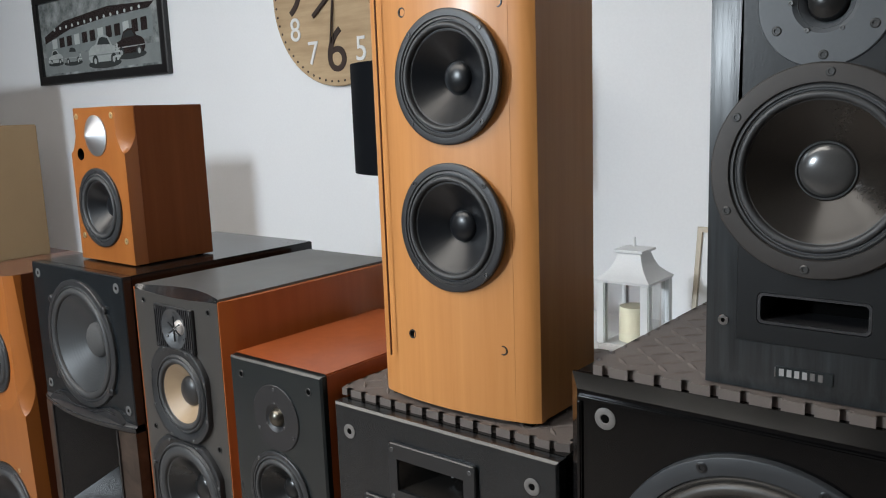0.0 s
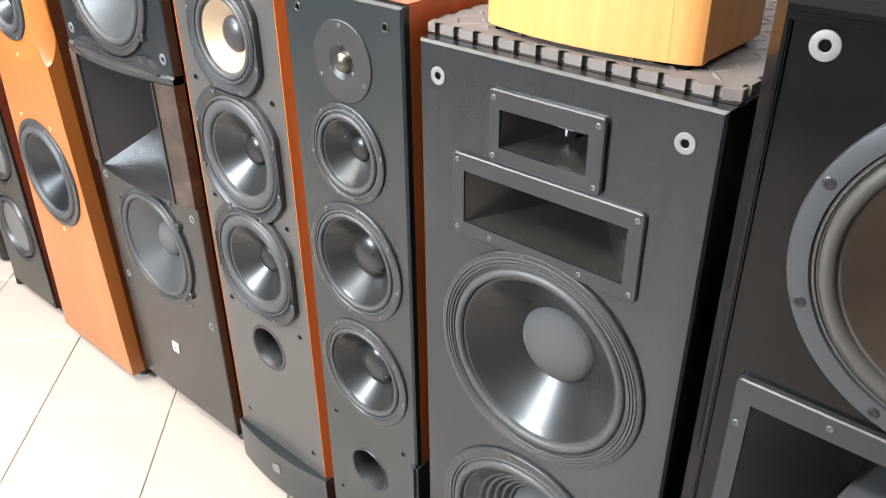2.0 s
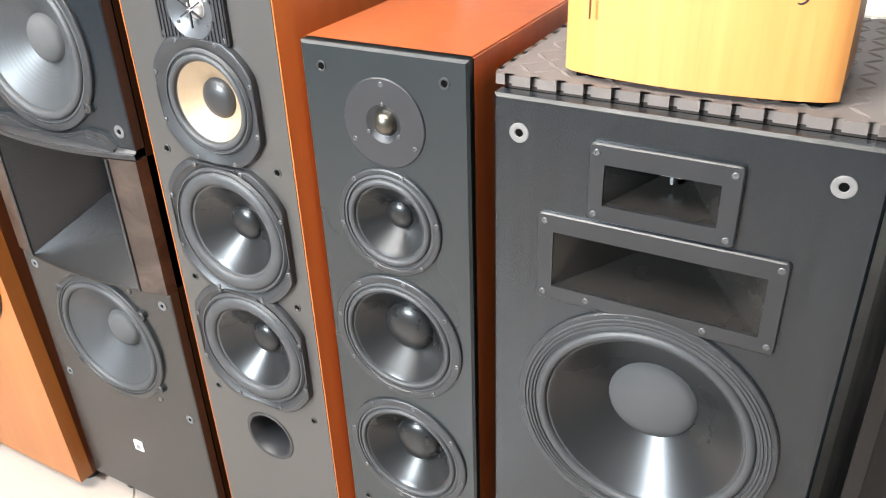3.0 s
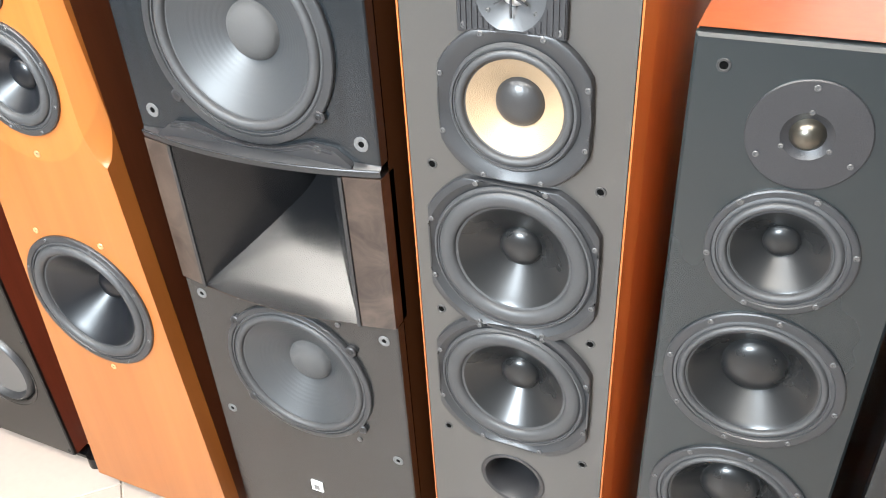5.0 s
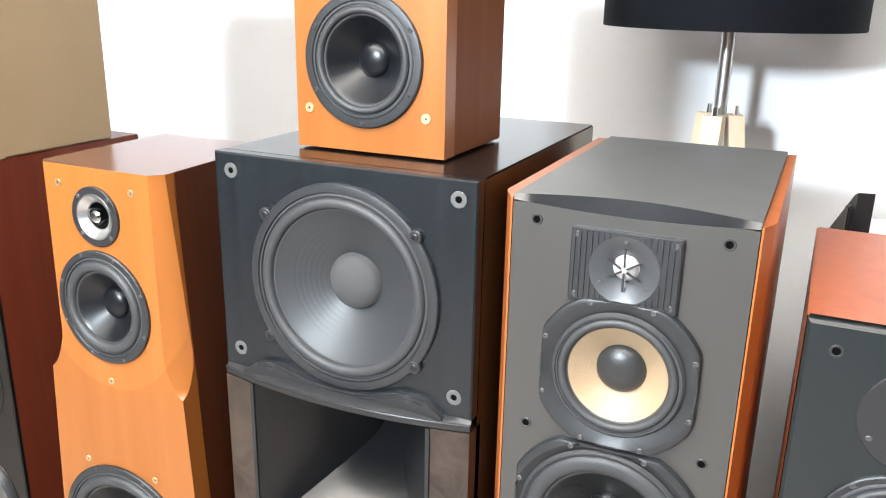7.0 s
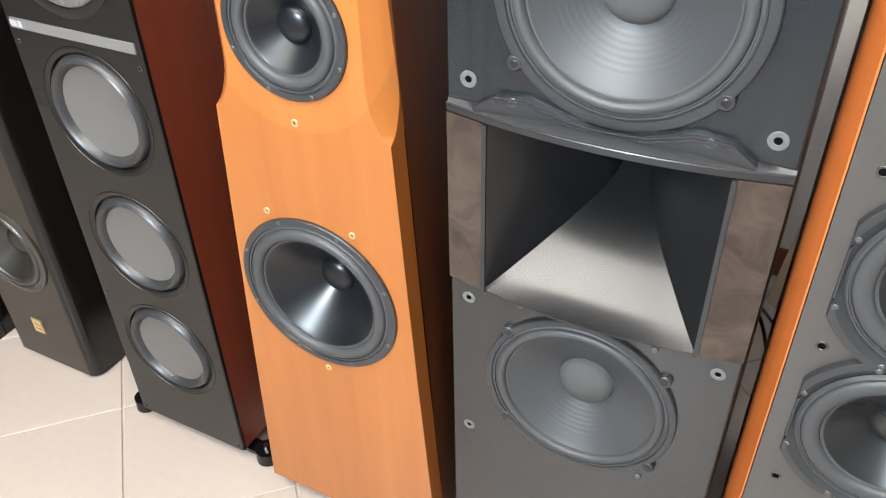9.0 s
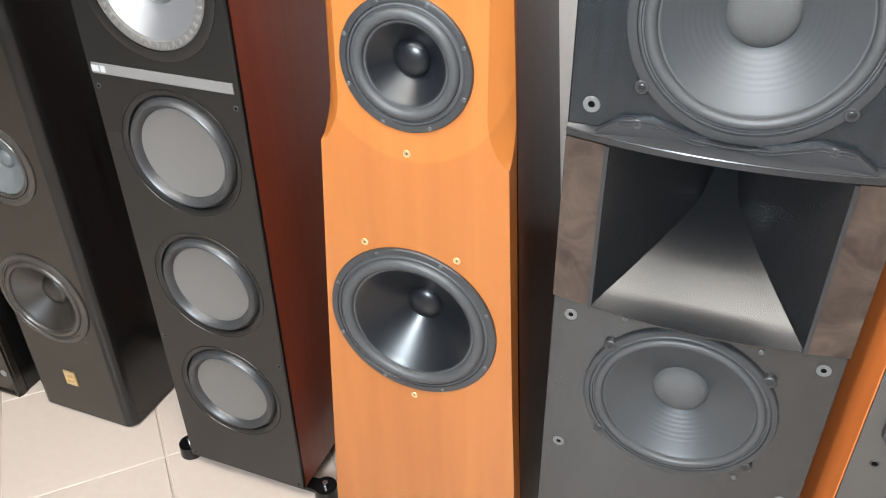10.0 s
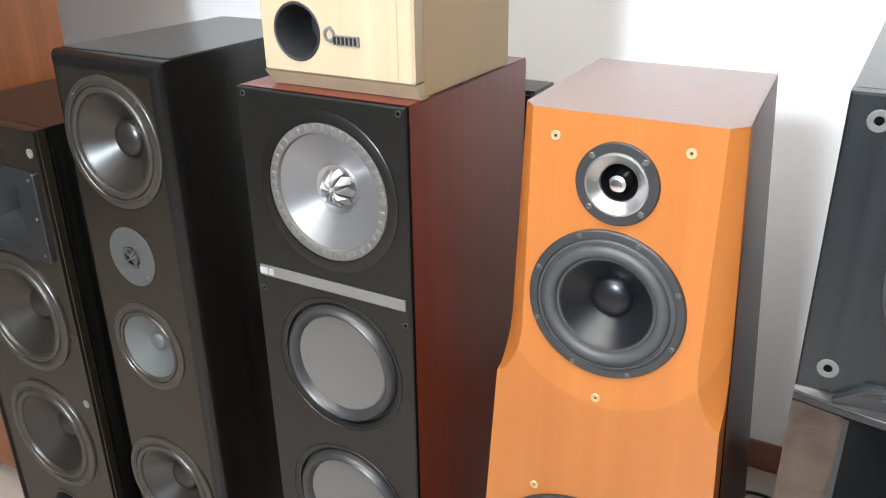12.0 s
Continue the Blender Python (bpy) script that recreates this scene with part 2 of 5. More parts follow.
def burl():
    m, n, b = mat_nodes("dark_burl_laminate")
    tc = n.nodes.new("ShaderNodeTexCoord")
    a = add_node(n, "ShaderNodeTexNoise", Scale=20.0, Detail=8.0, Roughness=0.6, Distortion=0.9)
    n.links.new(tc.outputs["Object"], a.inputs["Vector"])
    ramp = n.nodes.new("ShaderNodeValToRGB")
    ramp.color_ramp.elements[0].position, ramp.color_ramp.elements[0].color = 0.35, (0.016, 0.010, 0.008, 1)
    ramp.color_ramp.elements[1].position, ramp.color_ramp.elements[1].color = 0.72, (0.074, 0.052, 0.040, 1)
    n.links.new(a.outputs["Fac"], ramp.inputs[0])
    n.links.new(ramp.outputs[0], b.inputs["Base Color"])
    b.inputs["Roughness"].default_value = 0.3
    return m


M_BURL = burl()


def covered_part(m, cz, r, gain):
    """Veneer that a grille has shaded from the sun: lighter inside an arch of radius r about the height cz, and above it."""
    n = m.node_tree
    b = n.nodes["Principled BSDF"]
    old = b.inputs["Base Color"].links[0].from_socket
    tc = n.nodes.new("ShaderNodeTexCoord")
    sep = n.nodes.new("ShaderNodeSeparateXYZ")
    n.links.new(tc.outputs["Object"], sep.inputs[0])

    def step(op, a, c):
        node = n.nodes.new("ShaderNodeMath")
        node.operation = op
        for i, v in enumerate((a, c)):
            if isinstance(v, (int, float)):
                node.inputs[i].default_value = v
            else:
                n.links.new(v, node.inputs[i])
        return node.outputs[0]

    low = step("MINIMUM", step("SUBTRACT", sep.outputs[2], cz), 0.0)
    dist = step("SQRT", step("ADD", step("MULTIPLY", low, low), step("MULTIPLY", sep.outputs[0], sep.outputs[0])), 0.0)
    edge = n.nodes.new("ShaderNodeMapRange")
    edge.inputs[1].default_value, edge.inputs[2].default_value = r - 0.0015, r + 0.0015
    edge.inputs[3].default_value, edge.inputs[4].default_value = 1.0, 0.0
    n.links.new(dist, edge.inputs[0])
    tone = n.nodes.new("ShaderNodeHueSaturation")
    tone.inputs["Value"].default_value = gain
    n.links.new(edge.outputs[0], tone.inputs["Fac"])
    n.links.new(old, tone.inputs["Color"])
    n.links.new(tone.outputs[0], b.inputs["Base Color"])


covered_part(M_AMBER_AGED, 0.879, 0.122, 1.17)


def spun(m, amount):
    """Fine turning marks round the axis of a spun cone."""
    n = m.node_tree
    t = n.nodes.new("ShaderNodeTangent")
    t.direction_type, t.axis = "RADIAL", "Y"
    b = n.nodes["Principled BSDF"]
    n.links.new(t.outputs[0], b.inputs["Tangent"])
    b.inputs["Anisotropic"].default_value = amount
    b.inputs["Anisotropic Rotation"].default_value = 0.25


spun(M_CONE_ALU, 0.75)
spun(M_BRONZE, 0.75)


def glass():
    m, n, b = mat_nodes("clear_glass")
    b.inputs["Roughness"].default_value = 0.02
    b.inputs["Transmission Weight"].default_value = 1.0
    return m


M_GLASS = glass()


def glowing(name, color, strength):
    m, n, b = mat_nodes(name)
    b.inputs["Emission Color"].default_value = (*color, 1)
    b.inputs["Emission Strength"].default_value = strength
    return m


# ---- shaping helpers ----
def mesh_of(bm, name, angle=32):
    bmesh.ops.recalc_face_normals(bm, faces=bm.faces)
    me = bpy.data.meshes.new(name)
    bm.to_mesh(me)
    bm.free()
    for p in me.polygons:
        p.use_smooth = True
    me.set_sharp_from_angle(angle=radians(angle))
    return me


def put(name, me, mat, parent=None, label="", loc=(0, 0, 0), rot=None):
    if not me.materials:
        me.materials.append(mat)
    ob = new(name, me)
    ob.parent = parent
    ob.location = loc
    if rot:
        ob.rotation_euler = [radians(a) for a in rot]
    if label:
        tagged(ob, label)
    return ob


def part(name, bm, mat, parent, label="", loc=(0, 0, 0), rot=None):
    return put(name, mesh_of(bm, name), mat, parent, label, loc, rot)


def thing(name, x, y, z, label, category, group=""):
    e = new(name)
    e.location = (x, y, z)
    e.empty_display_size = 0.05
    return tagged(e, label, category, group)


def box(x0, x1, y0, y1, z0, z1, bevel=0.0, seg=2, bm=None):
    own = bm is None
    bm = bm or bmesh.new()
    v = [bm.verts.new((x, y, z)) for x in (x0, x1) for y in (y0, y1) for z in (z0, z1)]
    made = [bm.faces.new([v[i] for i in f]) for f in ((0, 1, 3, 2), (4, 6, 7, 5), (0, 4, 5, 1), (2, 3, 7, 6), (0, 2, 6, 4), (1, 5, 7, 3))]
    if bevel and own:
        bmesh.ops.bevel(bm, geom=bm.edges[:], offset=bevel, segments=seg, affect="EDGES")
    return bm


def lathe(profile, seg=48, bm=None, outline=None):
    """Turns (radius, height out of the front) pairs round the axis that points to -y."""
    bm = bm or bmesh.new()
    rings = []
    for r, d in profile:
        if r < 1e-6:
            rings.append([bm.verts.new((0, -d, 0))])
        else:
            ring = []
            for i in range(seg):
                a = 2 * math.pi * i / seg
                k = outline(a, r) if outline else r
                ring.append(bm.verts.new((k * math.cos(a), -d, k * math.sin(a))))
            rings.append(ring)
    for p, q in zip(rings, rings[1:]):
        for i in range(seg):
            j = (i + 1) % seg
            if len(q) == 1:
                bm.faces.new((p[i], p[j], q[0]))
            elif len(p) == 1:
                bm.faces.new((p[0], q[j], q[i]))
            else:
                bm.faces.new((p[i], p[j], q[j], q[i]))
    return bm


def circle_loop(cx, cz, r, seg=40):
    return [(cx + r * math.cos(2 * math.pi * i / seg), cz + r * math.sin(2 * math.pi * i / seg)) for i in range(seg)]


def rect_loop(x0, x1, z0, z1, r=0.0, seg=5):
    if r <= 0:
        return [(x0, z0), (x1, z0), (x1, z1), (x0, z1)]
    out = []
    for cx, cz, a0 in ((x1 - r, z0 + r, -90), (x1 - r, z1 - r, 0), (x0 + r, z1 - r, 90), (x0 + r, z0 + r, 180)):
        for i in range(seg + 1):
            a = radians(a0 + 90 * i / seg)
            out.append((cx + r * math.cos(a), cz + r * math.sin(a)))
    return out


def plate(outer, holes, y_front, y_back, edge=0.0, depth=None):
    """A flat plate in the xz plane with openings; the outline's front edge is chamfered by edge."""
    bm = bmesh.new()
    cx = sum(p[0] for p in outer) / len(outer)
    cz = sum(p[1] for p in outer) / len(outer)

    def ring(loop, y):
        return [bm.verts.new((x, y, z)) for x, z in loop]

    def wall(a, b):
        for i in range(len(a)):
            j = (i + 1) % len(a)
            bm.faces.new((a[i], a[j], b[j], b[i]))

    def shrink(loop, e):
        out = []
        k = len(loop)
        for i in range(k):
            p0, p1, p2 = Vector(loop[i - 1]), Vector(loop[i]), Vector(loop[(i + 1) % k])
            t0, t1 = (p1 - p0).normalized(), (p2 - p1).normalized()
            n0, n1 = Vector((-t0.y, t0.x)), Vector((-t1.y, t1.x))
            nn = (n0 + n1)
            out.append(tuple(p1 + nn * (e / max(0.3, 0.5 * nn.length_squared))))
        return out

    front = ring(shrink(outer, edge) if edge else outer, y_front)
    side = ring(outer, y_front + edge) if edge else front
    back = ring(outer, y_back)
    if edge:
        wall(front, side)
    wall(side, back)
    loops = [front]
    for h in holes:
        f = ring(h, y_front)
        wall(f, ring(h, depth if depth is not None else y_back))
        loops.append(f)
    edges = []
    for lp in loops:
        for i in range(len(lp)):
            edges.append(bm.edges.get((lp[i], lp[(i + 1) % len(lp)])))
    bmesh.ops.triangle_fill(bm, use_beauty=True, use_dissolve=False, edges=edges)
    return bm


def shell(x0, x1, y0, y1, z0, z1, bevel=0.002, seg=2):
    """A box with no front, behind a baffle."""
    bm = box(x0, x1, y0, y1, z0, z1)
    front = [f for f in bm.faces if all(abs(v.co.y - y0) < 1e-6 for v in f.verts)]
    bmesh.ops.delete(bm, geom=front, context="FACES_ONLY")
    if bevel:
        bmesh.ops.bevel(bm, geom=[e for e in bm.edges if len(e.link_faces) == 2], offset=bevel, segments=seg, affect="EDGES")
    return bm


CACHE = {}


def shared(key, make):
    if key not in CACHE:
        CACHE[key] = mesh_of(make(), key.split("|")[0])
    return CACHE[key]


def screw(parent, x, z, out, r=0.0035, mat=None, name="screw"):
    mat = mat or M_DARKSCREW
    me = shared("screw|%.4f|%s" % (r, mat.name), lambda: lathe([(r, -0.001), (r, 0.0004), (r * 0.8, 0.0009), (r * 0.5, 0.0009), (r * 0.42, 0.0001), (0, 0.0001)], 12))
    return put(name, me, mat, parent, "", (x, -out, z))


def socket(parent, x, z, r=0.011, mat=None, hole=0.4):
    """A grille peg's socket: a collar with a dark disc for the shade in its bore."""
    mat = mat or M_SOCKET
    me = shared("socket|%.4f|%s" % (r, mat.name), lambda: lathe([(r, -0.001), (r, 0.0007), (r * 0.93, 0.0012), (r * hole * 1.15, 0.0012), (r * hole, 0.0005), (r * hole, -0.004)], 20))
    s = put("grille_socket", me, mat, parent, "", (x, 0, z))
    bore = shared("bore|%.4f|%s" % (r, mat.name), lambda: lathe([(r * hole * 1.04, 0.0004), (0, 0.0004)], 16))
    put("bore", bore, M_DARKPRINT if mat is M_BRASS else M_HOLE, s, "", (0, 0, 0))
    return s


def clipped(flat):
    """Outline of a round flange cut straight on four sides."""
    return lambda a, r: min(r, r * flat / max(abs(math.cos(a)), abs(math.sin(a))))


def driver(parent, name, x, z, R, cone, cap, depth, cone_mat, cap_mat, flange_t=0.004, screws=8, screw_r=0.0032, phase=0.0,
           flat=None, surround=None, flange_mat=None, screw_mat=None, ribs=0, rib_h=0.00016, dish=0.0, roll=None, screw_at=None, label="", cap_h=None, cap_in=False, spin=0.0, roll_mat=None):
    """A loudspeaker driver on the front plane: flange, roll surround, cone, dust cap and screws."""
    surround = surround or cone + (R - cone) * 0.6
    roll = roll or (surround - cone) * 0.32
    out = flat and clipped(flat)
    key = "%s|%.4f|%.4f|%.4f|%s" % (name, R, cone, surround, flat)
    t = flange_t
    fl = put(name, shared("f" + key, lambda: lathe([(R, -0.002), (R, t * 0.7), (R - 0.0012, t * 0.95), (R - 0.0022, t), (surround + 0.004 + dish, t), (surround + 0.004, t if not dish else t * 0.35), (surround + 0.002, t * 0.3)], 64, outline=lambda a, r: min(out(a, R) * (r / R if r > R - 0.003 else 1), r) if out else r)),
             flange_mat or M_FLANGE, parent, label, (x, 0, z), (0, spin, 0) if spin else None)
    land = cone + 0.14 * (surround - cone)
    prof = [(surround + 0.004, t * 0.5), (surround + 0.0012, t * 0.9), (surround - 0.0002, t * 0.9), (surround - 0.0008, t * 0.9 - 0.0022), (surround - 0.0022, t * 0.9 - 0.0022)]
    for i in range(0, 9):
        a = math.pi * i / 8
        prof.append((land + (surround - 0.0026 - land) * (0.5 + 0.5 * math.cos(a)), t * 0.5 + roll * math.sin(a)))
    prof += [(land - 0.0004, t * 0.5 - 0.0012), (cone - 0.001, t * 0.2)]
    put("surround", shared("s" + key, lambda: lathe(prof, 48)), roll_mat or M_RUBBER, fl)
    cp = [(cone, t * 0.3), (cone - 0.0015, t * 0.3 - 0.001)]
    steps = 10 + 5 * ribs
    for i in range(1, steps + 1):
        u = i / steps
        rr = cone - 0.0015 + (cap * 0.9 - cone) * u
        dd = t * 0.3 - 0.001 - depth * (u ** 0.96)
        if ribs and 0.25 < u < 0.85:
            dd += rib_h * math.sin((u - 0.25) * ribs * 2 * math.pi)
        cp.append((rr, dd))
    put("cone", shared("c" + key, lambda: lathe(cp, 48)), cone_mat, fl)
    h = cap_h or cap * 0.45
    base = t * 0.3 - 0.001 - depth * ((cone - cap) / (cone - cap * 0.9)) ** 0.96 + 0.001
    dome = [(cap * 1.03, base - 0.001), (cap, base)] + [(cap * math.cos(a), base + (-h if cap_in else h) * math.sin(a)) for a in (0.25, 0.5, 0.75, 1.0, 1.25)] + [(0, base + (-h if cap_in else h))]
    put("dust_cap", shared("d" + key, lambda: lathe(dome, 32)), cap_mat, fl)
    rs = screw_at or (R + surround + 0.004) / 2
    for i in range(screws):
        a = radians(phase) + 2 * math.pi * i / screws
        k = rs if not out else min(rs, out(a, R) - screw_r * 1.6)
        screw(fl, k * math.cos(a), k * math.sin(a), t, screw_r, screw_mat)
    return fl


def port(parent, x, z, r, lip, mat=None, depth=0.06):
    p = put("bass_port", shared("port|%.3f|%.3f" % (r, lip), lambda: lathe([(r + lip, 0.0005), (r + lip * 0.8, 0.0016), (r + lip * 0.35, 0.0008), (r, -0.006), (r * 0.94, -0.02), (r * 0.92, -depth), (0, -depth)], 40)), mat or M_PLASTIC, parent, "", (x, 0, z))
    return p


def horn(parent, x0, x1, z0, z1, ix0, ix1, iz0, iz1, t, depth, throat, mat, name="horn", r=0.006, label="", flare_mat=None, curve=1.7):
    """A rectangular horn: a flat frame round a mouth that narrows to a throat (half width, half height, shift up)."""
    cx, cz = (ix0 + ix1) / 2, (iz0 + iz1) / 2
    fr = part(name, plate(rect_loop(x0, x1, z0, z1, r), [rect_loop(ix0, ix1, iz0, iz1)], -t, 0.001, 0.0015, 0.001), mat, parent, label)
    bm = bmesh.new()
    rings = []
    tw, th, up = throat
    for i in range(9):
        u = i / 8
        k = (1 - u) ** curve
        hx = tw + ((ix1 - ix0) / 2 + 0.0005 - tw) * k
        hz = th + ((iz1 - iz0) / 2 + 0.0005 - th) * k
        c = cz + up * (1 - k)
        y = -t * 0.5 + depth * u
        rings.append([bm.verts.new((cx + sx * hx, y, c + sz * hz)) for sx, sz in ((-1, -1), (1, -1), (1, 1), (-1, 1))])
    for p, q in zip(rings, rings[1:]):
        for i in range(4):
            j = (i + 1) % 4
            bm.faces.new((p[i], p[j], q[j], q[i]))
    part("horn_flare", bm, flare_mat or mat, fr)
    # Black sheet across the throat's end, in place of its deep shade.
    bm = bmesh.new()
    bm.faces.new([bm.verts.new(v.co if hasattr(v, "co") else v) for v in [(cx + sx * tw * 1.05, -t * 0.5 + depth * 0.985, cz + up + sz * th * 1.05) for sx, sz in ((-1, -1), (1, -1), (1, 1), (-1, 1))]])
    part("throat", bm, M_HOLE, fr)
    return fr


def foot(parent, x, y, h, r=0.018, mat=None, z=0.0):
    bm = bmesh.new()
    bmesh.ops.create_cone(bm, cap_ends=True, segments=20, radius1=r, radius2=r * 0.9, depth=h)
    return part("foot", bm, mat or M_PLASTIC, parent, "", (x, y, z + h / 2))


# ---- the room ----
X0, X1, Y0, Y1, ZC = -4.7, 2.4, -1.85, 1.73, 2.55


def structure(name, bm, mat, label, category):
    ob = put(name, mesh_of(bm, name), mat)
    return tagged(ob, label, category, kind="structure")


floor = structure("floor", box(X0 - 0.1, X1 + 0.1, Y0 - 0.1, Y1 + 0.1, -0.1, -0.003), M_GROUT, "cream ceramic tile floor laid diagonally with beige joints", "floor")
structure("ceiling", box(X0 - 0.1, X1 + 0.1, Y0 - 0.1, Y1 + 0.1, ZC, ZC + 0.1), M_CEIL, "plain white painted ceiling", "ceiling")
structure("wall_north", box(X0 - 0.1, X1 + 0.1, Y1, Y1 + 0.1, -0.003, ZC), M_PLASTER, "white painted plaster wall behind the loudspeakers", "wall")
# Unseen side walls, added dark to deepen what the fronts reflect.
structure("wall_west", box(X0 - 0.1, X0, Y0, Y1, -0.003, ZC), M_UMBER, "unseen umber side wall, dark to cut reflected light", "wall")
structure("wall_east", box(X1, X1 + 0.1, Y0, Y1, -0.003, ZC), M_UMBER, "unseen umber side wall, dark to cut reflected light", "wall")
# Unseen south wall, its grey chosen to lift the fronts' reflections.
WINS = ((-2.28, -1.68),)
structure("wall_south", plate(rect_loop(X0 - 0.1, X1 + 0.1, -0.003, ZC), [rect_loop(a, b, 1.62, 2.18) for a, b in WINS], Y0, Y0 - 0.15), M_TAUPE, "grey painted wall with a small high window", "wall")
for i, (a, b) in enumerate(WINS):
    w = put("window_%d" % (i + 1), mesh_of(plate(rect_loop(a, b, 1.62, 2.18), [rect_loop(a + 0.06, (a + b) / 2 - 0.03, 1.67, 2.13), rect_loop((a + b) / 2 + 0.03, b - 0.06, 1.67, 2.13)], Y0 - 0.06, Y0 - 0.11, 0.004), "window"), M_WHITEWOOD)
    tagged(w, "white framed double window letting in daylight", "window", kind="structure")
    for c0, c1 in ((a + 0.06, (a + b) / 2 - 0.03), ((a + b) / 2 + 0.03, b - 0.06)):
        g = part("pane", box(c0, c1, Y0 - 0.09, Y0 - 0.085, 1.67, 2.13), M_GLASS, w)
        g.visible_shadow = False
structure("baseboard", box(X0, X1, Y1 - 0.012, Y1, 0, 0.075, 0.003), M_SKIRT, "reddish brown tile skirting along the wall", "baseboard")

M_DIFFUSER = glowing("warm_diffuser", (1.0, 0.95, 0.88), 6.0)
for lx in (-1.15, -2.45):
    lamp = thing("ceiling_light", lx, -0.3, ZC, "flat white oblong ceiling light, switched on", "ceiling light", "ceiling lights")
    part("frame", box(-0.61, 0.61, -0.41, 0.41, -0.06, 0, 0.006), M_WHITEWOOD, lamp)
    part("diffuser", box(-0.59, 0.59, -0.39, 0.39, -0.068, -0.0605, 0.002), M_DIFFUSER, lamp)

# ---- floor-standing loudspeakers, from the sofa end to the far end ----
ROWGROUP = "loudspeakers standing in a row"


def speaker_a():
    s = thing("floor_speaker", -0.335, 0.701, 0, "large black floor loudspeaker with big woofer above a folded horn", "loudspeaker", ROWGROUP)
    w, h, d = 0.202, 1.112, 0.42
    part("cabinet", shell(-w, w, 0.016, d, 0, h, 0.004), M_BLACK_LACQ, s)
    part("baffle", plate(rect_loop(-w, w, 0, h), [circle_loop(0, 0.921, 0.135), rect_loop(-0.155, 0.155, 0.42, 0.755)], 0, 0.018, 0.013), M_BLACK_LACQ, s)
    for x0, x1, z0, z1 in ((-0.188, 0.188, 1.088, 1.094), (-0.188, -0.183, 0.01, 1.088), (0.183, 0.188, 0.01, 1.088)):
        part("edge_moulding", box(x0, x1, -0.004, 0.001, z0, z1, 0.0015), M_BLACK_LACQ, s)
    driver(s, "woofer", 0, 0.921, 0.149, 0.108, 0.052, 0.045, M_BRONZE, M_CONE_GLOSS, 0.008, 8, 0.0055, 22.5, screw_mat=M_FRAMEBLACK, surround=0.127, flange_mat=M_BLUEFLANGE, roll_mat=M_TANRUBBER, label="fifteen inch woofer with dark paper cone")
    horn(s, -0.165, 0.165, 0.40, 0.77, -0.148, 0.148, 0.42, 0.745, 0.008, 0.24, (0.04, 0.03, 0.11), M_HORN, "bass_horn", flare_mat=M_HORN_GLOSS)
    for x in (-0.157, 0.157):
        for z in (0.43, 0.58, 0.72):
            screw(s, x, z, 0.008, 0.0035, M_SCREW)
    for x in (-0.08, 0.0, 0.08):
        screw(s, x, 0.758, 0.008, 0.0035, M_SCREW)
    for x in (-0.157, 0.157):
        socket(s, x, 1.073, 0.0116)


def speaker_b():
    s = thing("floor_speaker", -0.7405, 0.725, 0, "black ash three-way floor loudspeaker with two rectangular horns", "loudspeaker", ROWGROUP)
    w, h, d = 0.1775, 0.998, 0.385
    part("cabinet", shell(-w, w, 0.018, d, 0, h, 0.002), M_ASH_SHADED, s)
    part("baffle", plate(rect_loop(-w, w, 0, h), [circle_loop(0, 0.645, 0.126), circle_loop(-0.003, 0.347, 0.122), rect_loop(-0.062, 0.05, 0.9, 0.947), rect_loop(-0.11, 0.102, 0.795, 0.863)], 0, 0.02, 0.003), M_ASH, s)
    horn(s, -0.0745, 0.0665, 0.885, 0.966, -0.0595, 0.0485, 0.9025, 0.9455, 0.006, 0.085, (0.006, 0.007, 0.0), M_HORN, "tweeter_horn", 0.005, flare_mat=M_HORN_IN, curve=1.12)
    plug = bmesh.new()
    box(-0.0014, 0.0014, 0.02, 0.03, -0.009, 0.009, 0, 1, plug)
    box(-0.010, 0.010, 0.02, 0.03, -0.0014, 0.0014, 0, 1, plug)
    part("phase_plug", plug, M_PETAL, s, "small silver cross in the throat", (-0.006, 0.02, 0.925))
    horn(s, -0.1255, 0.1175, 0.780, 0.8815, -0.1085, 0.1005, 0.797, 0.8615, 0.0045, 0.115, (0.010, 0.009, 0.0), M_HORN, "midrange_horn", 0.005, flare_mat=M_HORN_IN, curve=1.15)
    for x in (-0.0675, 0.0585):
        for z in (0.8925, 0.957):
            screw(s, x, z, 0.006, 0.0035, M_SCREW)
    for x in (-0.118, -0.07, 0.05, 0.110):
        for z in (0.7885, 0.873):
            if not (abs(x) < 0.1 and z > 0.8):
                screw(s, x, z, 0.0045, 0.0035, M_SCREW)
    driver(s, "woofer", 0, 0.645, 0.143, 0.108, 0.051, 0.05, M_CONE_GLOSS, M_CAP, 0.005, 8, 0.005, 10, surround=0.124, cap_h=0.013, label="twelve inch woofer with glossy black cone")
    for k in range(3):
        r0 = 0.126 + k * 0.004
        part("gasket_ring", lathe([(r0 + 0.003, 0.0048), (r0 + 0.0022, 0.0066), (r0 + 0.0008, 0.0066), (r0, 0.0048)], 64), M_RUBBER, s, "", (0, 0, 0.645))
    driver(s, "woofer", -0.003, 0.347, 0.139, 0.104, 0.048, 0.05, M_CONE_PAPER, M_CAP, 0.005, 8, 0.005, 10, ribs=7, rib_h=0.0014, surround=0.122, label="twelve inch woofer with ribbed paper cone")
    for x in (-0.1495, 0.1435):
        socket(s, x, 0.961, 0.0104)
        socket(s, x, 0.10, 0.0125)


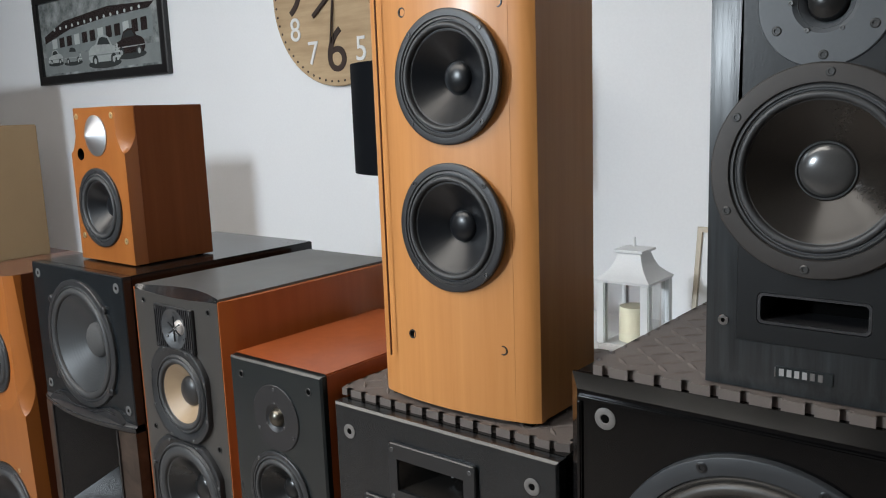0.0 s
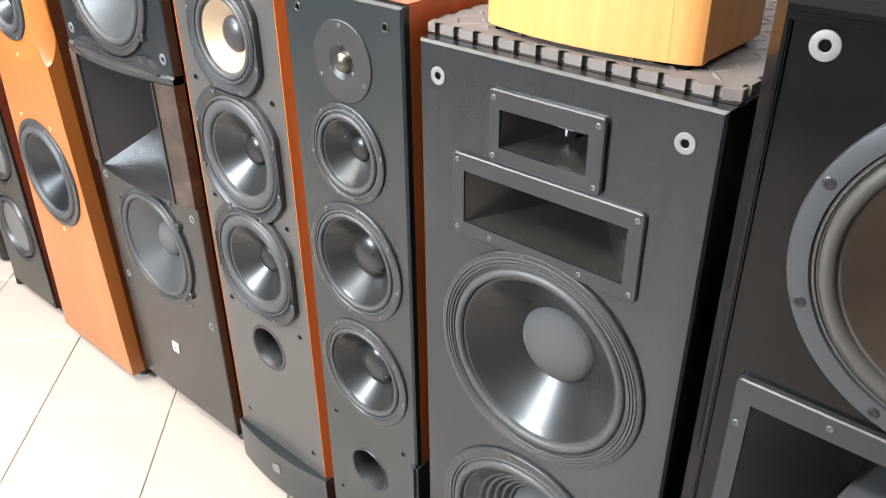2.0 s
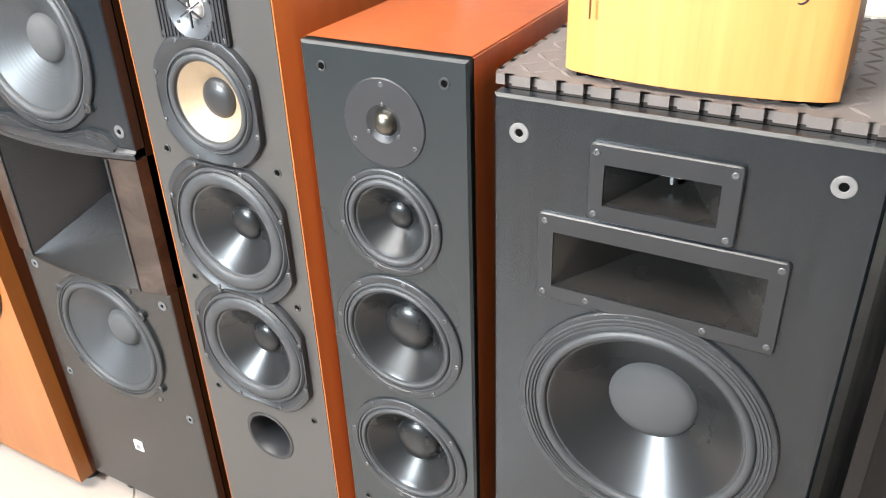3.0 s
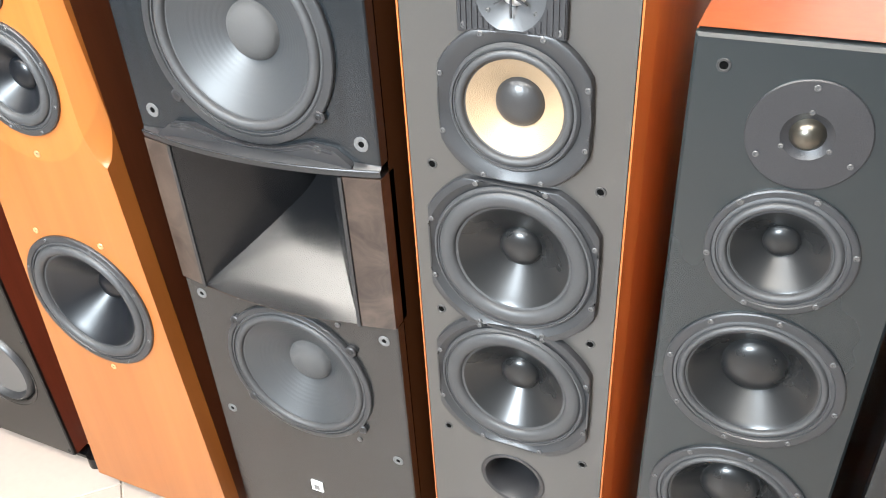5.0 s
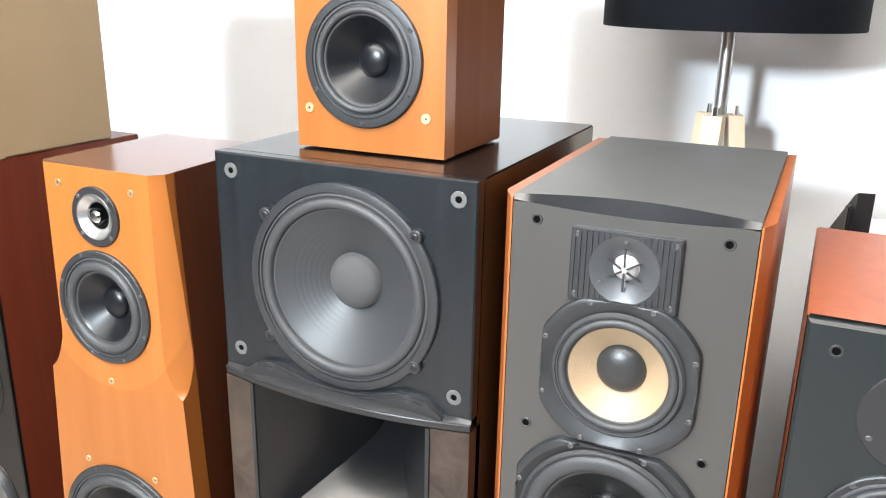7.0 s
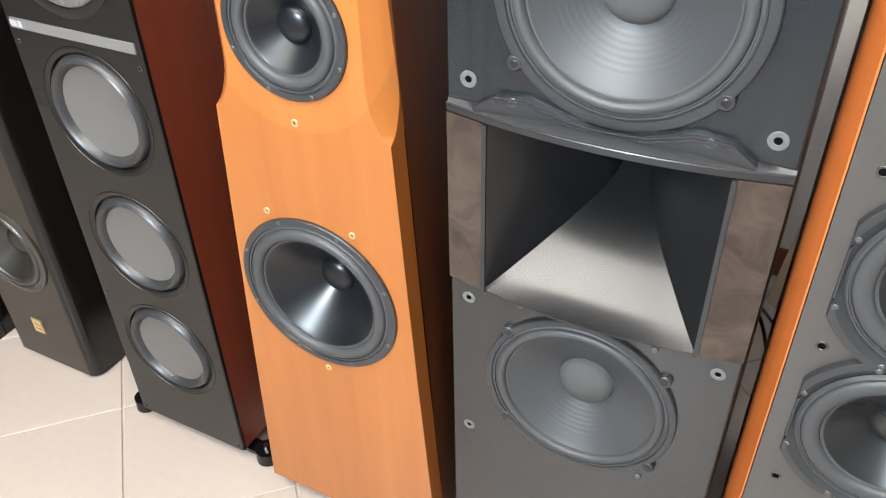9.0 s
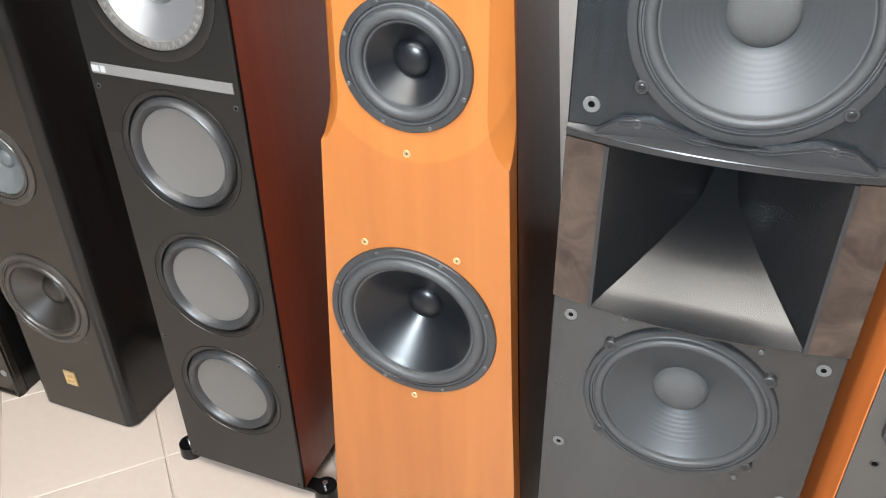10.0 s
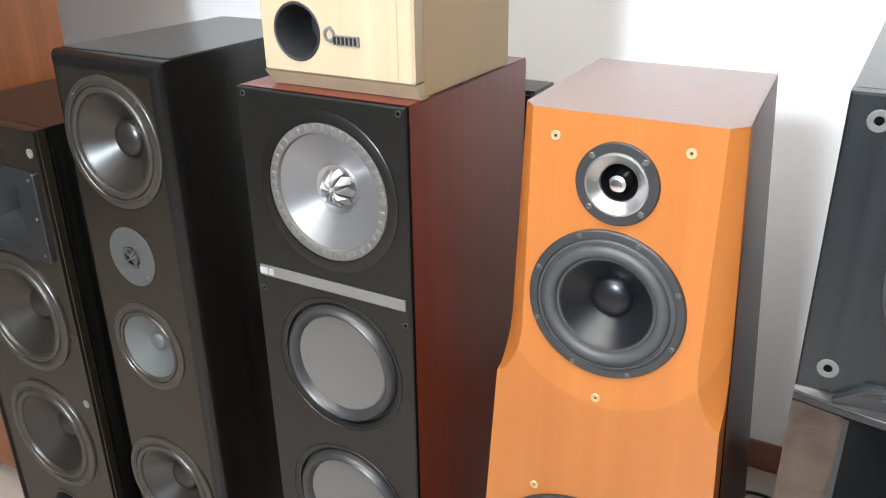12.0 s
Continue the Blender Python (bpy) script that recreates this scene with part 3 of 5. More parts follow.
def speaker_c():
    s = thing("floor_speaker", -1.0515, 0.730, 0, "slim cherry floor loudspeaker with charcoal front and three woofers", "loudspeaker", ROWGROUP)
    w, h, d = 0.1045, 1.026, 0.34
    part("cabinet", shell(-w, w, 0.011, d, 0.02, h, 0.002), M_CHERRY, s)
    part("baffle", plate(rect_loop(-w + 0.001, w - 0.001, 0.02, h - 0.002), [circle_loop(0, 0.943, 0.02), circle_loop(-0.002, 0.821, 0.058), circle_loop(-0.002, 0.657, 0.077), circle_loop(0, 0.464, 0.077), circle_loop(-0.004, 0.259, 0.041)], 0, 0.022, 0.003), M_CHARCOAL, s)
    tw = part("tweeter", lathe([(0.0515, -0.001), (0.0515, 0.0012), (0.0505, 0.002), (0.022, 0.002), (0.0165, -0.002), (0.014, -0.003)], 56), M_PLASTIC, s, "dome tweeter on a round black plate", (0, 0, 0.943))
    part("dome", lathe([(0.0155, -0.003), (0.014, -0.001)] + [(0.0135 * math.cos(a), 0.009 * math.sin(a) - 0.001) for a in (0.3, 0.6, 0.9, 1.2, 1.4)] + [(0, 0.008)], 28), M_DOME, tw)
    for a in (90, 210, 330):
        screw(tw, 0.0445 * math.cos(radians(a)), 0.0445 * math.sin(radians(a)), 0.002, 0.003, M_SCREW)
        screw(tw, 0.0225 * math.cos(radians(a)), 0.0225 * math.sin(radians(a)), 0.002, 0.0024, M_SCREW)
    driver(s, "midrange", -0.002, 0.821, 0.0685, 0.0455, 0.0175, 0.026, M_CONE_GLOSS, M_CONE_GLOSS, 0.004, 6, 0.0032, 70, surround=0.058, screw_mat=M_SCREW)
    driver(s, "woofer", -0.002, 0.657, 0.0905, 0.066, 0.0345, 0.034, M_CONE_GLOSS, M_CONE_GLOSS, 0.004, 8, 0.0032, 80, surround=0.077, screw_mat=M_SCREW)
    driver(s, "woofer", 0.0, 0.464, 0.0905, 0.066, 0.0345, 0.034, M_CONE_GLOSS, M_CONE_GLOSS, 0.004, 8, 0.0032, 80, surround=0.077, screw_mat=M_SCREW)
    for x, z in ((-0.002, 0.657), (0.0, 0.464)):
        part("glue_bead", lathe([(0.0372, -0.0300), (0.0362, -0.0285), (0.0345, -0.0290)], 60, outline=lambda a, r: r * (1 + 0.016 * math.sin(11 * a) + 0.014 * math.sin(17 * a + 1) + 0.01 * math.sin(29 * a))), M_CAPDARK, s, "", (x, 0, z))
    port(s, -0.004, 0.259, 0.036, 0.006)
    for x in (-0.0765, 0.0765):
        socket(s, x, 0.998, 0.0062, M_DARKSCREW, 0.62)
        socket(s, x, 0.345, 0.0055, M_DARKSCREW, 0.62)
        socket(s, x, 0.175, 0.0055, M_DARKSCREW, 0.62)
    part("side_foot", box(0.092, 0.1075, -0.006, 0.06, 0.0, 0.338, 0.005, 4), M_CHARCOAL, s)
    part("plinth", box(-w - 0.012, w + 0.012, -0.02, d, 0, 0.022, 0.004), M_BLACK_LACQ, s)


def speaker_d():
    s = thing("floor_speaker", -1.3265, 0.750, 0, "grey-fronted floor loudspeaker with cherry sides and a yellow midrange cone", "loudspeaker", ROWGROUP)
    w, h, d = 0.122, 1.097, 0.415
    for sx, t, back in ((-1, 0.018, 0.034), (1, 0.011, 0.028)):
        edge = ((w, 0.0), (w + 0.002, 0.0), (w + 0.45 * t, 0.36 * back), (w + 0.85 * t, 0.75 * back), (w + t, back), (w + t, d), (w, d))
        bm = bmesh.new()
        lo = [bm.verts.new((sx * x, y, 0.05)) for x, y in edge]
        hi = [bm.verts.new((sx * x, y, h)) for x, y in edge]
        bm.faces.new(lo)
        bm.faces.new(hi)
        for k in range(len(edge)):
            bm.faces.new((lo[k], lo[(k + 1) % len(edge)], hi[(k + 1) % len(edge)], hi[k]))
        part("side_panel", bm, M_CHERRY_LIT, s, "cherry veneered side panel")
    part("cabinet", shell(-w + 0.0005, w - 0.0005, 0.02, d - 0.002, 0.05, h - 0.003, 0.001), M_GREY, s)
    bm = bmesh.new()
    rim = [(w - 0.0005 - i / 16 * (2 * w - 0.001), 0.0025 + 0.028 * math.sin(math.pi * i / 16)) for i in range(17)] + [(-w + 0.0005, d), (w - 0.0005, d)]
    lo = [bm.verts.new((x, y, h - 0.0025)) for x, y in rim]
    hi = [bm.verts.new((x, y, h + 0.004)) for x, y in rim]
    for k in range(len(rim)):
        bm.faces.new((lo[k], lo[(k + 1) % len(rim)], hi[(k + 1) % len(rim)], hi[k]))
    bmesh.ops.triangulate(bm, faces=[bm.faces.new(hi)])
    part("top_panel", bm, plain("grey_top", (0.10, 0.10, 0.10), 0.4, vary=0.06), s)
    arc = [(-w + 0.001, 0.05), (w - 0.001, 0.05), (w - 0.001, h - 0.004)]
    for i in range(1, 16):
        u = i / 16
        arc.append((w - 0.001 - u * (2 * w - 0.002), h - 0.002 - 0.005 * math.sin(math.pi * u)))
    arc.append((-w + 0.001, h - 0.004))
    part("baffle", plate(arc, [rect_loop(-0.05, 0.05, 1.005, 1.07), circle_loop(0.0, 0.922, 0.068), circle_loop(0, 0.736, 0.092), circle_loop(0, 0.538, 0.092), circle_loop(-0.001, 0.362, 0.04)], 0, 0.022), M_GREY, s)
    # dark scooped lip between front and top
    bm = bmesh.new()
    lo, hi = [], []
    for i in range(17):
        u = i / 16
        x = w - 0.001 - u * (2 * w - 0.002)
        lo.append(bm.verts.new((x, 0.001, h - 0.002 - 0.005 * math.sin(math.pi * u))))
        hi.append(bm.verts.new((x, 0.0022 + 0.028 * math.sin(math.pi * u), h + 0.0042)))
    for i in range(16):
        bm.faces.new((lo[i], lo[i + 1], hi[i + 1], hi[i]))
    part("top_lip", bm, M_LIP, s)
    tw = part("tweeter", plate(rect_loop(-0.0555, 0.0555, -0.039, 0.039, 0.002), [circle_loop(0, 0, 0.0355)], -0.006, 0.001, 0.001), M_PLASTIC, s, "black ribbed tweeter plate with star guard", (0, 0, 1.0375))
    for i in range(19):
        x = -0.052 + i * 0.0058
        zz = 0.0365
        if abs(x) < 0.036:
            zc = math.sqrt(0.0365 ** 2 - x * x)
            spans = ((zc, zz), (-zz, -zc))
        else:
            spans = ((-zz, zz),)
        for z0, z1 in spans:
            if z1 - z0 > 0.002:
                part("rib", box(x - 0.0013, x + 0.0013, -0.0075, -0.0059, z0, z1), M_PLASTIC, tw)
    part("waveguide", lathe([(0.0357, 0.006), (0.034, 0.0055), (0.022, -0.001), (0.015, -0.004), (0.0135, -0.006)], 40), plain("satin_waveguide", (0.055, 0.058, 0.062), 0.35), tw)
    part("dome", lathe([(0.0137, -0.006)] + [(0.0125 * math.cos(a), 0.008 * math.sin(a) - 0.005) for a in (0.0, 0.3, 0.6, 0.9, 1.2, 1.4)] + [(0, 0.003)], 28), plain("pale_dome", (0.7, 0.66, 0.64), 0.35, metal=0.4), tw)
    for a in range(6):
        ang = radians(90 + 60 * a)
        bm = bmesh.new()
        box(0.003, 0.019 if a % 3 else 0.022, -0.006, -0.0035, -0.0008, 0.0008, 0, 1, bm)
        part("guard_bar", bm, M_PLASTIC, tw, "", (0, 0, 0), (0, -math.degrees(ang), 0))
    for x in (-0.048, 0.048):
        for z in (-0.032, 0.032):
            screw(tw, x, z, 0.0065, 0.0036, M_SCREW)
    for a in (90, 215, 325):
        screw(tw, 0.029 * math.cos(radians(a)), 0.029 * math.sin(radians(a)), 0.003, 0.0022, M_SCREW)
    driver(s, "midrange", 0.002, 0.922, 0.091, 0.0525, 0.0268, 0.022, M_CONE_YELLOW, M_CAPDARK, 0.009, 8, 0.0032, 22.5, flat=0.90, surround=0.066, dish=0.012, screw_mat=M_SCREW, screw_at=0.0865, label="midrange driver with yellow woven cone")
    for z in (0.736, 0.538):
        driver(s, "woofer", 0.0, z, 0.1145, 0.0665, 0.0255, 0.033, M_CONE_GLOSS, M_CONE_GLOSS, 0.009, 8, 0.0034, 22.5, flat=0.88, surround=0.092, dish=0.009, screw_mat=M_SCREW, screw_at=0.109, roll=0.0055)
    port(s, -0.001, 0.362, 0.037, 0.010)
    for z in (1.077, 0.842, 0.638, 0.432, 0.17):
        for x in (-0.0945, 0.0955):
            socket(s, x, z, 0.0062, M_DARKSCREW, 0.6)
    outline = []
    for i in range(13):
        u = -1 + 2 * i / 12
        outline.append((u * 0.130, -0.006 - 0.014 * (1 - u * u)))
    bm = bmesh.new()
    lo = [bm.verts.new((x, y, 0.03)) for x, y in outline] + [bm.verts.new((0.130, d + 0.01, 0.03)), bm.verts.new((-0.130, d + 0.01, 0.03))]
    hi = [bm.verts.new((x, y, 0.125 if i < 13 else 0.05)) for i, (x, y) in enumerate(outline)] + [bm.verts.new((0.130, 0.0, 0.125)), bm.verts.new((-0.130, 0.0, 0.125))]
    bm.faces.new(lo)
    bm.faces.new(hi)
    for i in range(len(lo)):
        bm.faces.new((lo[i], lo[(i + 1) % len(lo)], hi[(i + 1) % len(lo)], hi[i]))
    part("plinth", bm, M_CHARCOAL, s, "dark curved plinth at the foot")
    part("badge", lathe([(0.013, 0.0), (0.012, 0.002), (0, 0.0025)], 24, outline=lambda a, r: r * (1 if abs(math.cos(a)) > 0.5 else 0.75)), M_STRIP, s, "", (0.0, -0.0205, 0.085))
    for x in (-0.1, 0.1):
        for y in (0.03, d - 0.05):
            foot(s, x, y, 0.032, 0.02)


def speaker_e():
    s = thing("floor_speaker", -1.6625, 0.749, 0, "black ash floor loudspeaker with central flared horn and two large woofers", "loudspeaker", ROWGROUP)
    w, h, d, b = 0.1755, 1.109, 0.46, 0.055
    part("cabinet", shell(-w, w, 0.018, d, b, h, 0.002), M_ASH_SHADED, s)
    part("upper_baffle", plate(rect_loop(-w, w, 0.826, h), [circle_loop(0.005, 0.960, 0.112)], 0, 0.02, 0.002), M_ASH_BLUE, s)
    # Lower front in the paler ash, with floor sheen in its colour.
    part("lower_baffle", plate(rect_loop(-w, w, b, 0.586), [circle_loop(0.0, 0.450, 0.110)], 0, 0.02, 0.002), M_ASH_FLOORLIT, s)
    driver(s, "woofer", 0.005, 0.960, 0.1285, 0.0955, 0.036, 0.036, M_CONE_PAPER, M_CAP, 0.006, 0, 0.004, 40, ribs=11, rib_h=0.00006, surround=0.114, label="ten inch woofer with grey ribbed paper cone")
    driver(s, "woofer", 0.0, 0.450, 0.1235, 0.0955, 0.036, 0.036, M_CONE_PAPER, M_CAP, 0.006, 0, 0.004, 40, ribs=11, rib_h=0.00006, surround=0.112, label="ten inch woofer with grey ribbed paper cone")
    for zc, R in ((0.960, 0.1285), (0.450, 0.1235)):
        for a in (38, 142, 218, 322):
            part("screw_ear", lathe([(0.0085, -0.001), (0.0085, 0.005), (0.007, 0.0065), (0, 0.0065)], 16), M_PLASTIC, s, "", (0.0025 + R * math.cos(radians(a)), 0, zc + R * math.sin(radians(a))))
            screw(s, 0.0025 + R * math.cos(radians(a)), zc + R * math.sin(radians(a)), 0.0065, 0.0045, M_FRAMEBLACK)
    # horn block with a bowed front, burl cheeks and an arched top lip
    z0, z1, mz0, mz1, mx = 0.587, 0.825, 0.590, 0.8125, 0.127
    hb = new("horn")
    hb.parent = s
    tagged(hb, "flared black horn between dark burl cheeks")
    for sx in (-1, 1):
        bm = bmesh.new()
        x_in, x_out = sx * mx, sx * w
        v = [bm.verts.new(c) for c in ((x_in, -0.012, z0), (x_out, -0.003, z0), (x_out, 0.03, z0), (x_in, 0.03, z0), (x_in, -0.012, z1 - 0.014), (x_out, -0.003, z1 - 0.014), (x_out, 0.03, z1 - 0.014), (x_in, 0.03, z1 - 0.014))]
        for f in ((0, 1, 2, 3), (4, 5, 6, 7), (0, 1, 5, 4), (1, 2, 6, 5), (2, 3, 7, 6), (3, 0, 4, 7)):
            bm.faces.new([v[i] for i in f])
        part("cheek", bm, M_BURL, hb, "dark brown burl panel")
        part("cheek_edge", box(min(x_in - sx * 0.003, x_in + sx * 0.002), max(x_in - sx * 0.003, x_in + sx * 0.002), -0.0145, -0.011, z0, z1 - 0.014), M_HORN, hb)
    bm = bmesh.new()
    rows = []
    for i in range(25):
        u = -1 + i / 12
        x = u * w
        bow = -0.003 - 0.022 * (1 - u * u)
        top = z1 + 0.006 * (1 - u * u)
        rows.append([bm.verts.new(c) for c in ((x, 0.02, top + 0.001), (x, 0.002, top + 0.001), (x, bow + 0.004, z1 - 0.002), (x, bow, z1 - 0.005), (x, bow + 0.001, z1 - 0.012), (x, 0.03, z1 - 0.016))])
    for p, q in zip(rows, rows[1:]):
        for k in range(5):
            bm.faces.new((p[k], q[k], q[k + 1], p[k + 1]))
    part("top_lip", bm, M_HORN, hb)
    # Thin pale bead added along the lip to draw its edge highlight.
    bm = bmesh.new()
    rows = []
    for i in range(25):
        u = -1 + i / 12
        bow = -0.003 - 0.022 * (1 - u * u)
        rows.append([bm.verts.new((u * w, bow + 0.0016 * math.cos(a) + 0.0006, z1 - 0.0038 + 0.0016 * math.sin(a))) for a in (0.5, 1.4, 2.3, 3.2, 4.1, 5.0)])
    for p, q in zip(rows, rows[1:]):
        for k in range(6):
            bm.faces.new((p[k], q[k], q[(k + 1) % 6], p[(k + 1) % 6]))
    part("lip_highlight_bead", bm, M_POLISHED, hb)
    # raised brow that follows the woofer's rim
    for sx in (-1, 1):
        pts = [(0.142, 0.8255), (0.118, 0.842), (0.085, 0.845), (0.062, 0.838), (0.04, 0.832), (0.0, 0.829)]
        bm = bmesh.new()
        a = [bm.verts.new((sx * x, -0.009, z)) for x, z in pts] + [bm.verts.new((0, -0.009, 0.824)), bm.verts.new((sx * 0.142, -0.009, 0.822))]
        bb = [bm.verts.new((v.co.x, 0.001, v.co.z)) for v in a]
        bm.faces.new(a)
        for i in range(len(a)):
            j = (i + 1) % len(a)
            bm.faces.new((a[i], a[j], bb[j], bb[i]))
        part("brow", bm, M_PLASTIC, hb)
        for drop, out in ((0.0, -0.0095), (0.0042, -0.0092)):
            bm = bmesh.new()
            rows = [[bm.verts.new((sx * x, out + 0.0010 * math.cos(q), z - drop + 0.0010 * math.sin(q))) for q in (0.3, 1.35, 2.4, 3.45, 4.5, 5.55)] for x, z in pts[1:]]
            for r0, r1 in zip(rows, rows[1:]):
                for k in range(6):
                    bm.faces.new((r0[k], r1[k], r1[(k + 1) % 6], r0[(k + 1) % 6]))
            part("brow_bead", bm, M_POLISHED, hb)
        screw(hb, sx * 0.098, 0.8405, 0.009, 0.0055)
    # the flare
    bm = bmesh.new()
    rings = []
    N = 18
    for i in range(N + 1):
        u = i / N
        kz = (1 - u) ** 1.18
        f = 1 - kz
        hx = 0.010 + 0.048 * (1 - f) if f > 0.75 else 0.022 + (mx - 0.0235) * ((0.75 - f) / 0.75) ** 1.08
        top = mz1 - (mz1 - 0.757) * (1 - (1 - u) ** 1.2)
        bot = mz0 + (0.728 - mz0) * (1 - kz)
        y = -0.013 + 0.20 * u
        ring = []
        for j in range(9):
            ring.append((-hx + 2 * hx * j / 8, y - (0.012 * (1 - ((j - 4) / 4) ** 2) if i == 0 else 0), bot))
        for j in range(9):
            ring.append((hx - 2 * hx * j / 8, y, top))
        rings.append([bm.verts.new(c) for c in ring])
    for p, q in zip(rings, rings[1:]):
        for i in range(len(p)):
            j = (i + 1) % len(p)
            bm.faces.new((p[i], p[j], q[j], q[i]))
    end = [v.co.copy() for v in rings[-1]]
    part("flare", bm, M_RAMP, hb, "smooth flared horn throat")
    # Flat black sheet closes the flare, painting the dark of the throat.
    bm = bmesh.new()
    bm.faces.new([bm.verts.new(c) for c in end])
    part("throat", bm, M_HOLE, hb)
    bm = bmesh.new()
    rows = []
    for j in range(9):
        x = -mx + 2 * mx * j / 8
        y = -0.013 - 0.012 * (1 - ((j - 4) / 4) ** 2)
        rows.append([bm.verts.new(c) for c in ((x, y, mz0), (x, y + 0.001, mz0 - 0.003), (x, 0.01, mz0 - 0.006))])
    for p, q in zip(rows, rows[1:]):
        for k in range(2):
            bm.faces.new((p[k], q[k], q[k + 1], p[k + 1]))
    part("bottom_lip", bm, M_RAMP, hb)
    for z in (1.087, 0.852, 0.559, 0.324):
        for x in (-0.1505, 0.1535):
            socket(s, x, z, 0.0096 if z > 0.6 else 0.0085, M_SOCKET_DULL)
    for x, z in ((-0.082, 0.571), (0.082, 0.566), (-0.10, 0.365), (0.09, 0.345)):
        screw(s, x, z, 0.001, 0.004, M_SCREW)
    bd = part("badge", box(-0.0108, 0.0108, -0.0025, 0.001, -0.0115, 0.0115, 0.0005), M_WHITE, s, "small white badge with dark mark", (-0.008, 0, 0.196))
    part("badge_mark", box(-0.005, 0.005, -0.0032, -0.0024, -0.007, 0.003), M_STRIP, bd)
    for x in (-0.13, 0.13):
        for y in (0.05, d - 0.06):
            foot(s, x, y, b, 0.02)


def speaker_f():
    s = thing("floor_speaker", -2.021, 0.722, 0, "tapered amber alder floor loudspeaker with dark sides and scooped front edges", "loudspeaker", ROWGROUP)
    zb, zt, zs = 0.035, 1.073, 0.766
    db, dt = 0.33, 0.252

    def half(z):
        return 0.163 - (0.163 - 0.1055) * (z - zb) / (zt - zb)

    def lean(z):
        return 0.010 * max(0.0, z - 0.45)

    # body behind the front: a tapered shell
    bm = bmesh.new()
    ring = []
    for z, dd in ((zb, db), (zt, dt)):
        a = half(z)
        o = lean(z)
        ring.append([bm.verts.new(c) for c in ((o - a, 0.03, z), (o + a, 0.03, z), (a * 0.97 - o, dd, z), (-a * 0.97 - o, dd, z))])
    for i in (1, 2, 3):
        bm.faces.new((ring[0][i], ring[0][(i + 1) % 4], ring[1][(i + 1) % 4], ring[1][i]))
    bm.faces.new(ring[0])
    part("cabinet", bm, M_BROWN, s, "dark reddish brown cabinet sides")
    bm = bmesh.new()
    a = half(zt)
    o = lean(zt)
    bm.faces.new([bm.verts.new((o + x, y, zt)) for x, y in ((-a + 0.014, 0), (a - 0.014, 0), (a, 0.016), (a * 0.97 - 2 * o, dt), (-a * 0.97 - 2 * o, dt), (-a, 0.016))])
    part("top_panel", bm, M_REDTOP, s, "reddish veneered top")
    # front with chamfers that widen downwards and end in a scoop
    holes = [circle_loop(0.003, 1.008, 0.036), circle_loop(0.0, 0.879, 0.068), circle_loop(-0.005, 0.505, 0.107)]
    levels = [zb] + [zb + (zs - zb) * i / 4 for i in range(1, 5)] + [zs + 0.006, zs + 0.014, zs + 0.026, zs + 0.042] + [zs + 0.06 + (zt - zs - 0.06) * i / 5 for i in range(0, 6)]

    def cham(z):
        if z <= zs:
            return 0.0
        full = 0.028 - 0.014 * (z - zs) / (zt - zs)
        return full * min(1.0, ((z - zs) / 0.05)) ** 0.55

    left = [(lean(z) - half(z) + cham(z), z) for z in levels]
    right = [(lean(z) + half(z) - cham(z), z) for z in levels]
    front = right + left[::-1]
    bm = plate(front, holes, 0, 0.03, 0.0, 0.025)
    back_side = [f for f in bm.faces if len(f.verts) == 4 and all(abs(v.co.y) < 1e-5 or abs(v.co.y - 0.03) < 1e-5 for v in f.verts)]
    bmesh.ops.delete(bm, geom=back_side, context="FACES_ONLY")
    for sx in (-1, 1):
        rows = []
        for z in levels:
            c = cham(z)
            dep = c * 1.15
            o = lean(z)
            rows.append([bm.verts.new((o + sx * (half(z) - x), y, z)) for x, y in ((c, 0), (c * 0.45, dep * 0.42), (0, dep), (0, 0.0305 + dep * 0.1))])
        for p, q in zip(rows, rows[1:]):
            for k in range(3):
                bm.faces.new((p[k], p[k + 1], q[k + 1], q[k]))
    bmesh.ops.remove_doubles(bm, verts=bm.verts[:], dist=0.00005)
    part("baffle", bm, M_AMBER_AGED, s, "amber veneered front, paler where a grille sat")
    tw = part("tweeter", lathe([(0.041, -0.001), (0.041, 0.003), (0.040, 0.004), (0.0315, 0.004)], 48), M_PLASTIC, s, "horn tweeter with silver ring", (0.003, 0, 1.008))
    part("silver_ring", lathe([(0.0316, 0.0038), (0.031, 0.005), (0.029, 0.0052), (0.019, -0.003), (0.018, -0.006)], 48), M_SILVER, tw)
    part("throat_cup", lathe([(0.0181, -0.005), (0.015, -0.012), (0.009, -0.018), (0, -0.018)], 32), M_BLACK_LACQ, tw)
    part("phase_plug", lathe([(0.006, -0.018), (0.0075, -0.004), (0.0085, 0.001), (0.006, 0.005), (0.0, 0.0065)], 24), M_CHROME, tw, "clear bullet-shaped plug")
    for a in (45, 135, 225, 315):
        screw(tw, 0.0362 * math.cos(radians(a)), 0.0362 * math.sin(radians(a)), 0.004, 0.0033, M_SCREW)
    driver(s, "midrange", 0.0, 0.879, 0.0815, 0.0495, 0.0225, 0.024, M_CONE_NIGHT, M_CONE_NIGHT, 0.005, 8, 0.0028, 22.5, surround=0.069, screw_mat=M_SCREW, screw_at=0.0775, roll=0.006)
    driver(s, "woofer", -0.005, 0.505, 0.1225, 0.087, 0.026, 0.052, M_CONE_NIGHT, M_CONE_NIGHT, 0.005, 8, 0.003, 22.5, surround=0.109, screw_mat=M_SCREW, screw_at=0.1175, roll=0.007)
    for x, z in ((-0.061, 1.047), (0.068, 1.047), (-0.003, 0.767), (-0.069, 0.625), (0.061, 0.625), (-0.006, 0.367)):
        socket(s, x, z, 0.0052, M_BRASS, 0.3)
